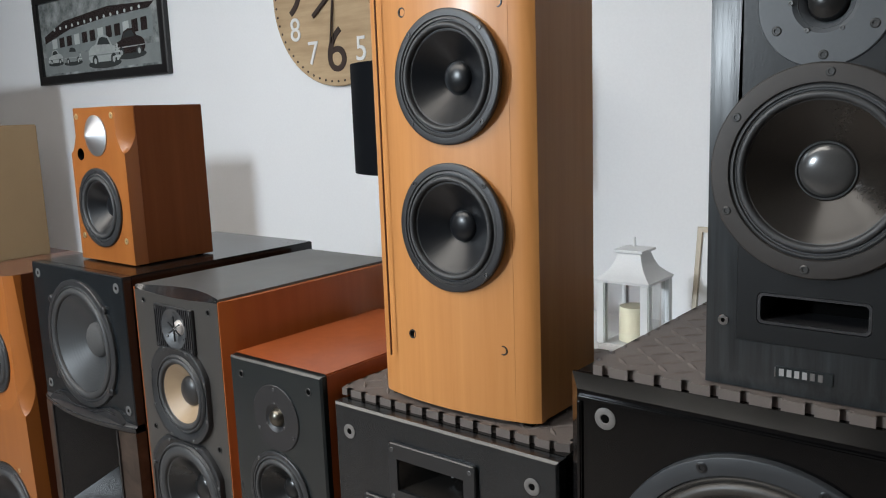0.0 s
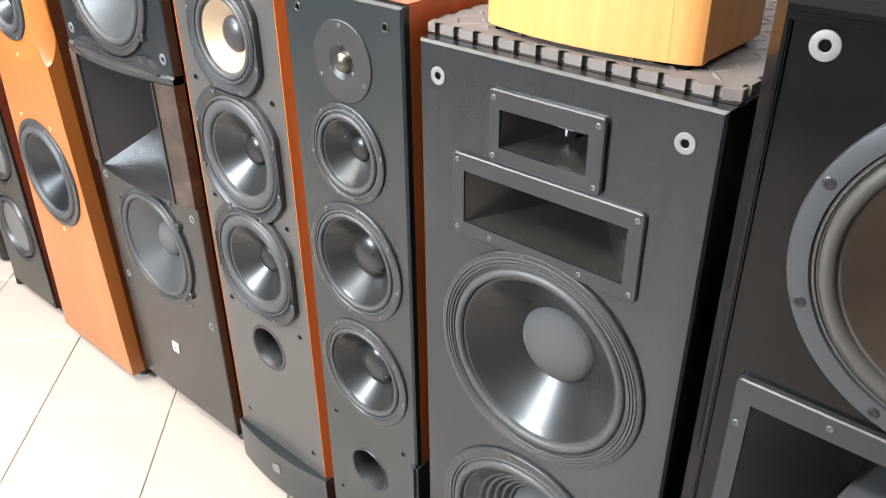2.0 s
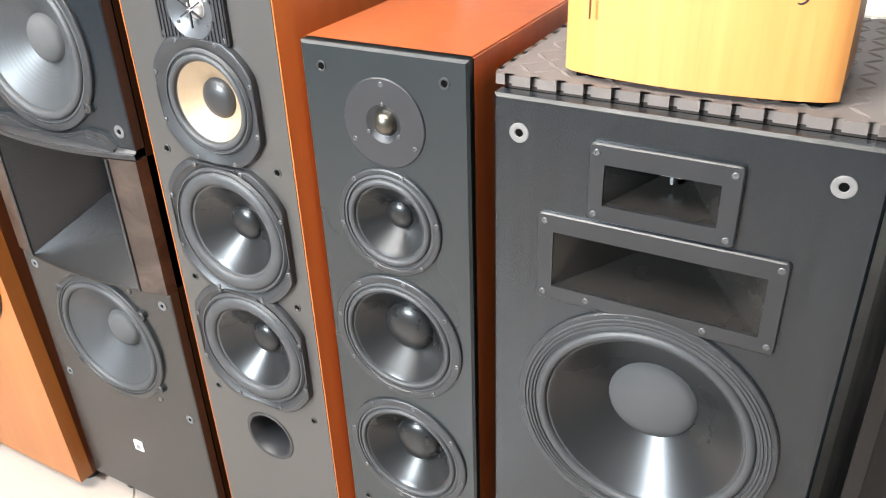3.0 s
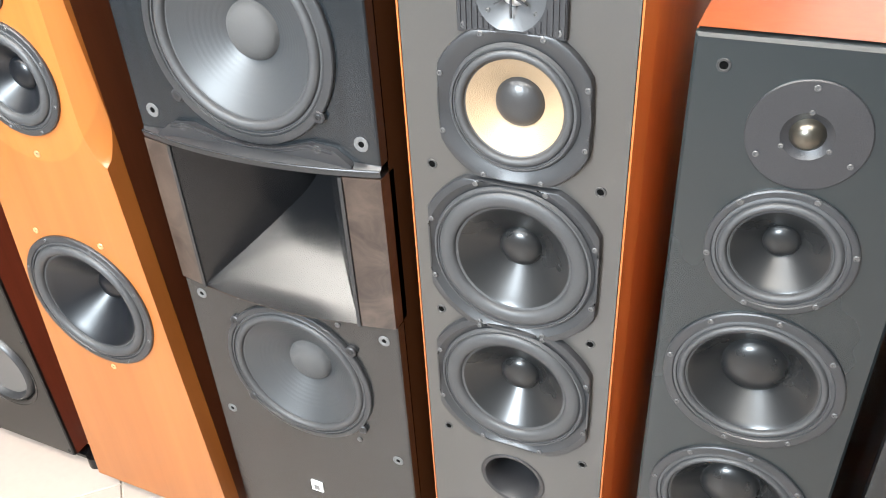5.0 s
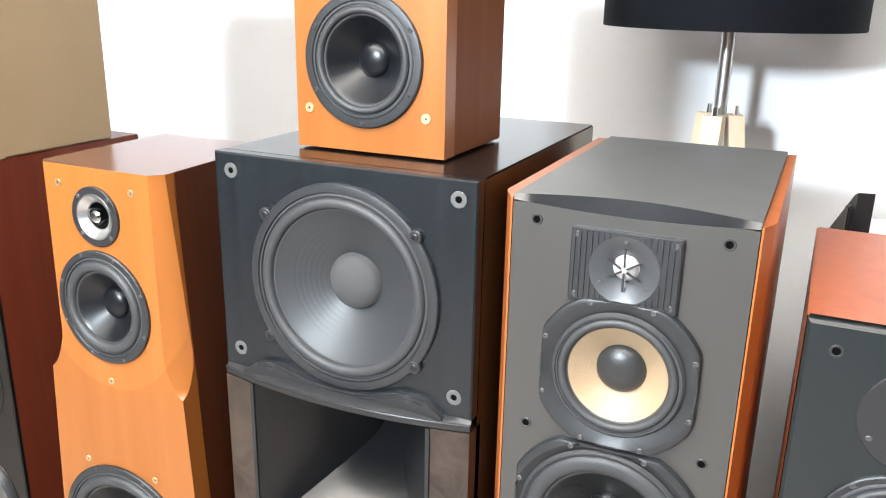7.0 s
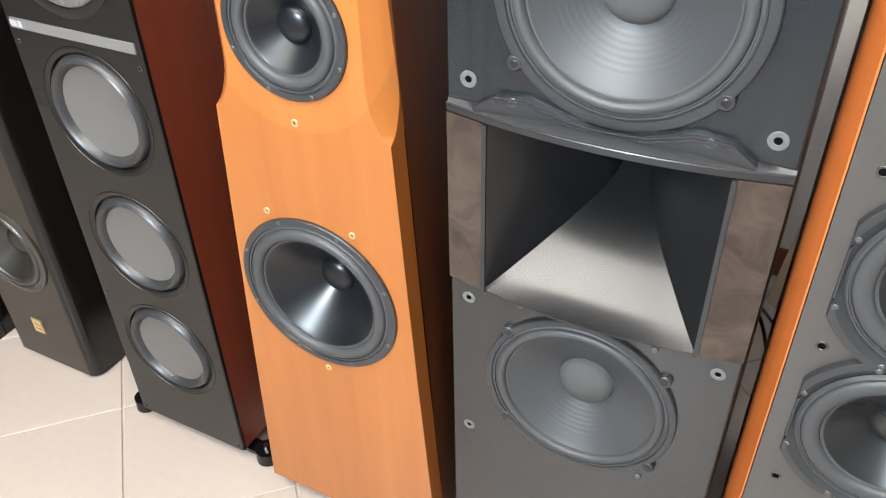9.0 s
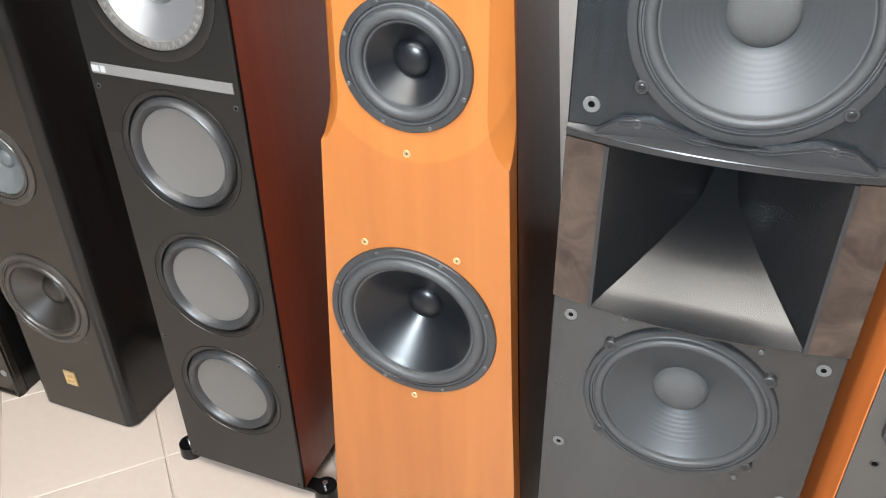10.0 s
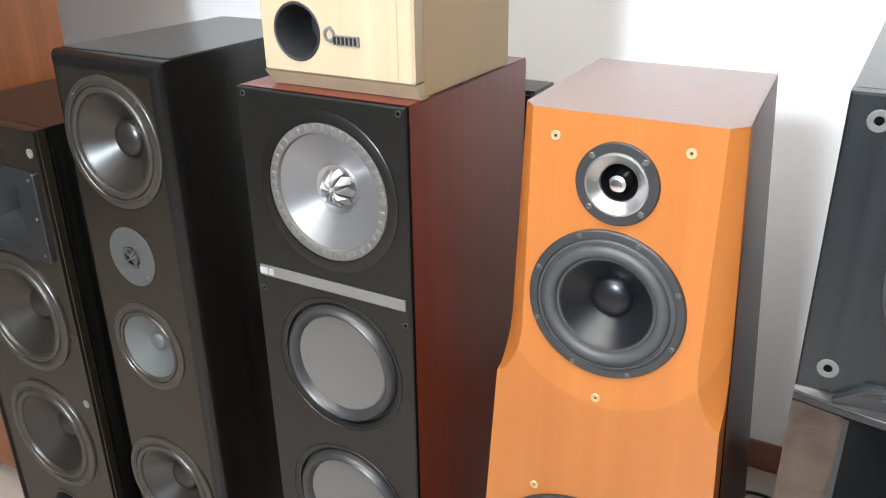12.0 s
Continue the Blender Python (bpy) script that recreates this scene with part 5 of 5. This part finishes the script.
def maple_speaker():
    s = thing("bookshelf_speaker", -2.363, 0.752, 1.0515, "pale maple bookshelf loudspeaker with round port and dark logo", "loudspeaker", "loudspeakers standing on others")
    w, h, d = 0.1045, 0.338, 0.235
    part("cabinet", shell(-w, w, 0.02, d, 0.0, h, 0.003, 3), M_TAN, s, "tan laminate cabinet")
    part("baffle", plate(rect_loop(-w, w, 0.018, h, 0.004), [circle_loop(-0.051, 0.066, 0.030), circle_loop(0, 0.20, 0.06)], 0, 0.021, 0.003), M_MAPLE, s)
    bm = bmesh.new()
    v = [bm.verts.new(c) for c in ((-w, 0.0, 0.0185), (w, 0.0, 0.0185), (w, 0.016, 0.0), (-w, 0.016, 0.0), (-w, 0.03, 0.0), (w, 0.03, 0.0))]
    bm.faces.new((v[0], v[1], v[2], v[3]))
    bm.faces.new((v[3], v[2], v[5], v[4]))
    for sx in (-1, 1):
        bm.faces.new([bm.verts.new((sx * (w - 0.0004), y, z)) for y, z in ((0.0, 0.019), (0.022, 0.019), (0.03, 0.0), (0.016, 0.0))])
    part("lower_bevel", bm, M_MAPLE, s)
    part("side_bevel", box(w - 0.0205, w - 0.0195, -0.0006, 0.002, 0.02, h - 0.004), M_TAN, s)
    port(s, -0.051, 0.066, 0.028, 0.0055)
    driver(s, "woofer", 0, 0.20, 0.075, 0.05, 0.02, 0.026, M_CONE_NIGHT, M_CONE_NIGHT, 0.005, 6, 0.003, 30, surround=0.061)
    socket(s, 0.043, 0.113, 0.0062, M_DARKSCREW, 0.6)
    socket(s, -0.085, 0.113, 0.0062, M_DARKSCREW, 0.6)
    lg = part("logo", box(0.000, 0.036, -0.0022, -0.0004, 0.055, 0.066, 0.0004), M_STRIP, s, "slanted grey logo mark")
    for i in range(6):
        part("badge_bar", box(0.002 + i * 0.0055, 0.005 + i * 0.0055, -0.003, -0.0021, 0.0565, 0.0645), M_FRAMEBLACK, lg)
    part("logo_swoosh", lathe([(0.009, 0.0), (0.0085, 0.002), (0.0055, 0.0022), (0.005, 0.0)], 24, outline=lambda a, r: r * (1.0 if math.cos(a) < 0.4 else 0.8)), M_STRIP, lg, "", (-0.004, 0, 0.066))


maple_speaker()


# ---- behind and beside the row ----
def wooden_cabinet():
    s = thing("wooden_cabinet", -3.53, 0.80, 0, "tall orange-brown wooden cabinet on pale casters", "cabinet")
    w, d = 0.22, 0.30
    part("body", box(-w, w, 0.02, d, 0.09, 1.62, 0.004), M_ORANGEWOOD, s)
    part("front_panel", box(-w + 0.003, w - 0.003, 0.0, 0.0195, 0.095, 1.615, 0.003), M_ORANGEWOOD, s)
    for x in (-w + 0.04, w - 0.04):
        for y in (0.05, d - 0.05):
            bm = bmesh.new()
            bmesh.ops.create_cone(bm, cap_ends=True, segments=20, radius1=0.032, radius2=0.032, depth=0.022)
            c = part("caster", bm, M_WHITEWOOD, s, "pale plastic caster wheel", (x, y, 0.032), (0, 90, 0))
            bm = bmesh.new()
            box(-0.016, 0.016, -0.02, 0.02, 0.05, 0.09, 0, 1, bm)
            part("bracket", bm, M_SCREW, s, "", (x, y, 0))


wooden_cabinet()


def tripod_lamp():
    s = thing("floor_lamp", -1.338, 1.515, 0, "tripod floor lamp with dark teal drum shade and pale wooden legs", "lamp")
    bm = bmesh.new()
    bmesh.ops.create_cone(bm, cap_ends=True, segments=20, radius1=0.012, radius2=0.012, depth=0.42)
    part("pole", bm, M_SILVER, s, "satin chrome pole", (0, 0, 1.29))
    bm = bmesh.new()
    n = 48
    rows = []
    for r, z in ((0.217, 1.250), (0.212, 1.250), (0.212, 1.498), (0.217, 1.498)):
        rows.append([bm.verts.new((r * math.cos(2 * math.pi * i / n), r * math.sin(2 * math.pi * i / n), z)) for i in range(n)])
    for p, q in zip(rows, rows[1:] + rows[:1]):
        for i in range(n):
            j = (i + 1) % n
            bm.faces.new((p[i], p[j], q[j], q[i]))
    part("shade", bm, M_SHADE, s, "dark teal drum shade")
    for k, a in enumerate((-100, 20, 140)):
        c, sn = math.cos(radians(a)), math.sin(radians(a))
        bm = bmesh.new()
        base = [(0.012, -0.017), (0.040, -0.017), (0.040, 0.017), (0.012, 0.017)]
        top = [bm.verts.new((c * r - sn * t, sn * r + c * t, 1.10)) for r, t in base]
        bot = [bm.verts.new((c * (r + 0.14) - sn * t, sn * (r + 0.14) + c * t, 0.0)) for r, t in base]
        bm.faces.new(top)
        bm.faces.new(bot)
        for i in range(4):
            bm.faces.new((top[i], top[(i + 1) % 4], bot[(i + 1) % 4], bot[i]))
        part("leg", bm, M_PALEWOOD, s, "pale square wooden leg")
        bm = bmesh.new()
        bmesh.ops.create_cone(bm, cap_ends=True, segments=10, radius1=0.006, radius2=0.005, depth=0.016)
        part("bolt", bm, M_CHROME, s, "", (c * 0.027, sn * 0.027, 1.108))


tripod_lamp()


def leaning_panel():
    s = thing("leaning_board", -1.10, 1.19, 0, "black wedge-topped board standing behind the loudspeakers", "board")
    side = ((0, 0), (0.16, 0), (0.16, 0.93), (0.012, 1.045), (0, 1.05))
    bm = bmesh.new()
    a = [bm.verts.new((-0.011, y, z)) for y, z in side]
    b = [bm.verts.new((0.011, y, z)) for y, z in side]
    bm.faces.new(a)
    bm.faces.new(b)
    for k in range(len(side)):
        j = (k + 1) % len(side)
        bm.faces.new((a[k], a[j], b[j], b[k]))
    part("board", bm, M_FRAMEBLACK, s, "", (0, 0, 0), (0, 0, 14))
    part("stiffener", box(-0.020, -0.0115, 0.0, 0.018, 0, 1.03, 0.002), M_FRAMEBLACK, s, "", (0, 0, 0), (0, 0, 14))


leaning_panel()


def black_rack():
    s = thing("black_box", -2.342, 1.07, 0, "plain black box behind the loudspeakers", "box")
    part("body", box(-0.09, 0.09, 0, 0.08, 0, 0.998, 0.006, 3), M_FRAMEBLACK, s)
    part("back_panel", box(-0.085, 0.085, 0.0805, 0.09, 0.01, 0.99, 0.002), M_FRAMEBLACK, s)


black_rack()


def sideboard():
    s = thing("sideboard", -0.62, 1.30, 0, "low white sideboard standing against the wall", "sideboard")
    w, d, h = 0.50, 0.40, 0.90
    part("body", box(-w + 0.01, w - 0.01, 0.015, d - 0.01, 0.06, h - 0.025, 0.002), M_WHITEWOOD, s)
    part("top_board", box(-w, w, 0, d, h - 0.0245, h, 0.004), M_WHITEWOOD, s)
    for i in range(3):
        x0 = -w + 0.015 + i * (2 * w - 0.03) / 3
        dr = part("door", box(x0 + 0.002, x0 + (2 * w - 0.03) / 3 - 0.002, 0.0, 0.0145, 0.07, h - 0.03, 0.003), M_WHITEWOOD, s)
        part("knob", lathe([(0.012, 0.002), (0.013, 0.012), (0, 0.016)], 14), M_CHROME, dr, "", (x0 + 0.28, 0, 0.55))
    for x in (-w + 0.05, w - 0.05):
        for y in (0.05, d - 0.05):
            part("leg", box(x - 0.02, x + 0.02, y - 0.02, y + 0.02, 0, 0.0605, 0.002), M_WHITEWOOD, s)


sideboard()


def lantern():
    s = thing("lantern", -0.835, 1.475, 0.9005, "white wooden lantern with pagoda roof and a candle", "lantern")
    w, h = 0.047, 0.139
    part("base", box(-w - 0.008, w + 0.008, -w - 0.008, w + 0.008, 0, 0.014, 0.003), M_WHITEWOOD, s)
    for sx in (-1, 1):
        for sy in (-1, 1):
            part("post", box(sx * w - 0.009, sx * w + 0.009, sy * w - 0.009, sy * w + 0.009, 0.014, h, 0.002), M_WHITEWOOD, s)
    for a in range(4):
        part("pane", box(-w + 0.009, w - 0.009, -w - 0.001, -w + 0.001, 0.0145, h - 0.001), M_GLASS, s, "", (0, 0, 0), (0, 0, 90 * a)).visible_shadow = False
    bm = bmesh.new()
    rows = []
    for k, (r, z) in enumerate(((0.057, h), (0.058, h + 0.005), (0.046, h + 0.014), (0.035, h + 0.026), (0.028, h + 0.041), (0.024, h + 0.055), (0.031, h + 0.058), (0.031, h + 0.063), (0.010, h + 0.067))):
        rows.append([bm.verts.new((sx * r, sy * r, z)) for sx, sy in ((-1, -1), (1, -1), (1, 1), (-1, 1))])
    bm.faces.new(rows[0])
    bm.faces.new(rows[-1])
    for p, q in zip(rows, rows[1:]):
        for i in range(4):
            bm.faces.new((p[i], p[(i + 1) % 4], q[(i + 1) % 4], q[i]))
    part("roof", bm, M_WHITEWOOD, s, "white metal pagoda roof")
    bm = bmesh.new()
    bmesh.ops.create_cone(bm, cap_ends=True, segments=10, radius1=0.004, radius2=0.002, depth=0.02)
    part("finial", bm, M_WHITEWOOD, s, "", (0, 0, h + 0.075))
    bm = bmesh.new()
    bmesh.ops.create_cone(bm, cap_ends=True, segments=24, radius1=0.030, radius2=0.029, depth=0.07)
    part("candle", bm, plain("ivory_wax", (0.72, 0.66, 0.48), 0.5, vary=0.05), s, "ivory pillar candle", (0, 0, 0.0495))


lantern()


def photo_frame():
    s = thing("photo_frame", -0.655, 1.56, 0.9005, "cream wooden photo frame with white mount, leaning", "picture frame")
    s.rotation_euler = (radians(-8), 0, radians(-4))
    part("moulding", plate(rect_loop(-0.105, 0.105, 0, 0.236), [rect_loop(-0.094, 0.094, 0.011, 0.225)], 0, 0.015, 0.003), M_CREAM, s)
    part("mount", plate(rect_loop(-0.0945, 0.0945, 0.0105, 0.2255), [rect_loop(-0.05, 0.05, 0.07, 0.20)], 0.006, 0.009), M_PAPER, s)
    part("print", box(-0.052, 0.052, 0.0095, 0.012, 0.068, 0.202), plain("pale_blue_print", (0.42, 0.50, 0.56), 0.5, vary=0.3, scale=60), s)
    part("backboard", box(-0.094, 0.094, 0.0125, 0.0148, 0.011, 0.225), M_PALEWOOD, s)


photo_frame()


# ---- on the wall ----
def wall_picture():
    s = thing("wall_picture", -3.245, Y1, 1.555, "black framed monochrome street print under glass", "picture")
    w, h = 0.487, 0.37
    part("frame", plate(rect_loop(-w, w, 0, h), [rect_loop(-w + 0.035, w - 0.035, 0.035, h - 0.035)], -0.022, -0.001, 0.004), M_FRAMEBLACK, s)
    m, n, b = mat_nodes("monochrome_print")
    tc = n.nodes.new("ShaderNodeTexCoord")
    a = add_node(n, "ShaderNodeTexNoise", Scale=14.0, Detail=8.0, Roughness=0.7)
    n.links.new(tc.outputs["Object"], a.inputs["Vector"])
    ramp = n.nodes.new("ShaderNodeValToRGB")
    ramp.color_ramp.elements[0].position, ramp.color_ramp.elements[0].color = 0.3, (0.05, 0.06, 0.06, 1)
    ramp.color_ramp.elements[1].position, ramp.color_ramp.elements[1].color = 0.7, (0.40, 0.425, 0.42, 1)
    n.links.new(a.outputs["Fac"], ramp.inputs[0])
    n.links.new(ramp.outputs[0], b.inputs["Base Color"])
    b.inputs["Roughness"].default_value = 0.15
    pr = part("print", box(-w + 0.034, w - 0.034, -0.010, -0.006, 0.034, h - 0.034), m, s, "grey print of a diner with parked old cars")
    pale = plain("print_pale", (0.48, 0.51, 0.50), 0.2, vary=0.2)
    mid = plain("print_mid", (0.22, 0.245, 0.245), 0.2, vary=0.2)
    soft = plain("print_soft", (0.38, 0.405, 0.40), 0.2, vary=0.25, scale=120)
    shade = plain("print_shade", (0.045, 0.05, 0.05), 0.2, vary=0.2)
    dark = plain("print_dark", (0.03, 0.022, 0.022), 0.2, vary=0.1)

    def shape(pts, mat, k):
        bm = bmesh.new()
        f = [bm.verts.new((x, -0.0102 - 0.0004 * k, z)) for x, z in pts]
        bm.faces.new(f)
        part("print_shape", bm, mat, pr)

    def ell(cx, cz, rx, rz, a0=0, a1=360, n=18):
        return [(cx + rx * math.cos(radians(a0 + (a1 - a0) * i / n)), cz + rz * math.sin(radians(a0 + (a1 - a0) * i / n))) for i in range(n + (a1 - a0 < 360))]

    shape([(-0.44, 0.045), (0.44, 0.045), (0.44, 0.115), (-0.44, 0.115)], plain("print_road", (0.22, 0.24, 0.24), 0.2, vary=0.15), 1)
    shape([(-0.42, 0.17), (-0.2, 0.215), (0.1, 0.235), (0.38, 0.24), (0.42, 0.26), (0.1, 0.275), (-0.25, 0.25), (-0.42, 0.20)], dark, 2)
    shape([(-0.42, 0.11), (0.40, 0.14), (0.40, 0.235), (0.05, 0.23), (-0.25, 0.205), (-0.42, 0.165)], mid, 1.5)
    for i in range(12):
        x = -0.36 + i * 0.062
        shape([(x, 0.145 + 0.02 * i / 12), (x + 0.042, 0.147 + 0.02 * i / 12), (x + 0.042, 0.185 + 0.03 * i / 12), (x, 0.183 + 0.03 * i / 12)], dark if i % 3 else pale, 2.5)
    for i in range(14):
        x = -0.33 + i * 0.05
        shape(ell(x, 0.222 + 0.03 * i / 14, 0.008, 0.007, n=8), pale, 3)
    coupe = ((-1.0, 0.0), (-0.98, 0.28), (-0.82, 0.42), (-0.55, 0.50), (-0.36, 0.86), (-0.05, 0.98), (0.28, 0.94), (0.50, 0.62), (0.80, 0.52), (0.97, 0.36), (1.0, 0.05), (0.86, -0.12), (-0.88, -0.14))
    glass_pts = ((-0.44, 0.54), (-0.30, 0.80), (-0.02, 0.89), (0.22, 0.86), (0.38, 0.60))
    for cx, cz, sc, mt, flip in ((-0.345, 0.095, 0.062, soft, 1), (-0.20, 0.092, 0.072, mid, -1), (0.235, 0.100, 0.105, dark, 1), (0.045, 0.082, 0.118, soft, -1)):
        shape(ell(cx, cz - 0.16 * sc, 1.05 * sc, 0.16 * sc), shade, 3)
        shape([(cx + flip * x * sc, cz + z * sc * 0.78) for x, z in coupe], mt, 3.5)
        shape([(cx + flip * x * sc, cz + z * sc * 0.78) for x, z in glass_pts], shade, 4)
        shape([(cx + flip * x * sc, cz + z * sc) for x, z in ((-0.97, 0.10), (0.97, 0.12), (0.97, 0.15), (-0.97, 0.14))], mid if mt is soft else soft, 4)
        for k in (-0.58, 0.60):
            shape(ell(cx + k * sc, cz - 0.06 * sc, 0.19 * sc, 0.20 * sc), shade, 4.5)
            shape(ell(cx + k * sc, cz - 0.06 * sc, 0.09 * sc, 0.10 * sc, n=10), soft, 5)
        shape(ell(cx - flip * 0.86 * sc, cz + 0.22 * sc, 0.07 * sc, 0.08 * sc, n=10), pale, 5)
        shape([(cx - flip * x * sc, cz + z * sc) for x, z in ((0.66, -0.02), (1.04, -0.02), (1.04, 0.05), (0.66, 0.05))], pale, 5.5)


wall_picture()


def text_mesh(body, size):
    cu = bpy.data.curves.new("text", "FONT")
    cu.body, cu.size, cu.extrude, cu.align_x, cu.align_y = body, size, 0.0012, "CENTER", "CENTER"
    ob = bpy.data.objects.new("text", cu)
    scene.collection.objects.link(ob)
    me = bpy.data.meshes.new_from_object(ob.evaluated_get(bpy.context.evaluated_depsgraph_get()))
    bpy.data.objects.remove(ob)
    bpy.data.curves.remove(cu)
    return me


def wall_clock():
    s = thing("wall_clock", -1.894, Y1, 1.741, "large round brown wall clock with dark and white numerals", "clock")
    R = 0.272
    part("dial", lathe([(R, 0.001), (R, 0.014), (R - 0.003, 0.017), (0, 0.017)], 96), M_CLOCK, s, "light brown wooden dial")
    for i in range(60):
        a = radians(6 * i)
        put("minute_dot", shared("dot", lambda: lathe([(0.0036, 0.0165), (0.0036, 0.0182), (0, 0.0182)], 10)), M_DARKPRINT, s, "", ((R - 0.014) * math.sin(a), 0, (R - 0.014) * math.cos(a)))
    for k in range(1, 13):
        a = radians(30 * k)
        big = k % 3 == 0
        r = 0.174 if big else 0.201
        put("numeral", text_mesh(str(k), 0.182 if big else 0.098), M_DARKPRINT if big else M_WHITE, s, "", (r * math.sin(a), -0.0185, r * math.cos(a)), (90, 0, 0))
    for ang, ln, wd in ((234, 0.112, 0.013), (188, 0.15, 0.006), (183, 0.165, 0.003)):
        part("hand", box(-wd / 2, wd / 2, -0.024, -0.0215, -0.03, ln, 0.0008), M_DARKPRINT, s, "dark metal hand", (0, 0, 0), (0, ang, 0))
    part("hub", lathe([(0.014, 0.017), (0.013, 0.026), (0, 0.027)], 20), M_DARKPRINT, s)


wall_clock()


def cable(name, pts, r=0.0035):
    cu = bpy.data.curves.new(name, "CURVE")
    cu.dimensions, cu.bevel_depth, cu.bevel_resolution = "3D", r, 3
    sp = cu.splines.new("BEZIER")
    sp.bezier_points.add(len(pts) - 1)
    for p, c in zip(sp.bezier_points, pts):
        p.co = c
        p.handle_left_type = p.handle_right_type = "AUTO"
    cu.materials.append(M_CABLE)
    return tagged(new(name, cu), "black cable lying on the floor behind the loudspeakers", "cable")


cable("cable", [(-2.25, 1.55, 0.005), (-2.05, 1.50, 0.005), (-1.94, 1.62, 0.005), (-1.80, 1.60, 0.005), (-1.60, 1.66, 0.005), (-1.42, 1.50, 0.005)])
cable("cable", [(-1.58, 1.22, 0.35), (-1.50, 1.27, 0.25), (-1.45, 1.30, 0.10), (-1.43, 1.36, 0.005), (-1.30, 1.55, 0.005)])


# ---- floor tiles, laid diagonally ----
T, J = 0.2965, 0.004
half = (T - J) / 2
bm = bmesh.new()
lo = [bm.verts.new((sx * half, sy * half, -0.006)) for sx, sy in ((-1, -1), (1, -1), (1, 1), (-1, 1))]
mid = [bm.verts.new((sx * half, sy * half, -0.0012)) for sx, sy in ((-1, -1), (1, -1), (1, 1), (-1, 1))]
top = [bm.verts.new((sx * (half - 0.0012), sy * (half - 0.0012), 0)) for sx, sy in ((-1, -1), (1, -1), (1, 1), (-1, 1))]
for p, q in ((lo, mid), (mid, top)):
    for i in range(4):
        bm.faces.new((p[i], p[(i + 1) % 4], q[(i + 1) % 4], q[i]))
bm.faces.new(top)
tile_mesh = mesh_of(bm, "tile")
tile_mesh.materials.append(M_TILE)
D = T * math.sqrt(2)
spots = []
for i in range(-14, 15):
    for j in range(-14, 15):
        x = -2.152 + (i + j) * D / 2
        y = 0.736 + D / 2 + (i - j) * D / 2
        if X0 - 0.21 < x < X1 + 0.21 and Y0 - 0.21 < y < Y1 + 0.21:
            spots.append((x, y))
near = [p for p in spots if -4.3 < p[0] < -0.6 and -0.9 < p[1] < 1.6]
for x, y in near:
    t = new("tile", tile_mesh)
    t.parent = floor
    t.matrix_basis = pose(x, y, 0, 0, 0, 45)


def cut(loop, axis, limit, sign):
    """Trims a tile's outline along a wall."""
    out = []
    for i, p in enumerate(loop):
        q = loop[(i + 1) % len(loop)]
        a, b = sign * (p[axis] - limit), sign * (q[axis] - limit)
        if a >= 0:
            out.append(p)
        if a * b < 0:
            u = a / (a - b)
            out.append((p[0] + u * (q[0] - p[0]), p[1] + u * (q[1] - p[1])))
    return out


bm = bmesh.new()
c45 = math.sqrt(0.5)
for x, y in spots:
    if (x, y) not in near:
        loop = [(x + dx, y + dy) for dx, dy in ((0, -half / c45), (half / c45, 0), (0, half / c45), (-half / c45, 0))]
        for axis, limit, sign in ((0, X0, 1), (0, X1, -1), (1, Y0, 1), (1, Y1, -1)):
            loop = cut(loop, axis, limit, sign)
        if len(loop) > 2:
            bm.faces.new([bm.verts.new((px, py, -0.0005)) for px, py in loop])
tagged(part("tile_field", bm, M_TILE, floor), kind="stuff")
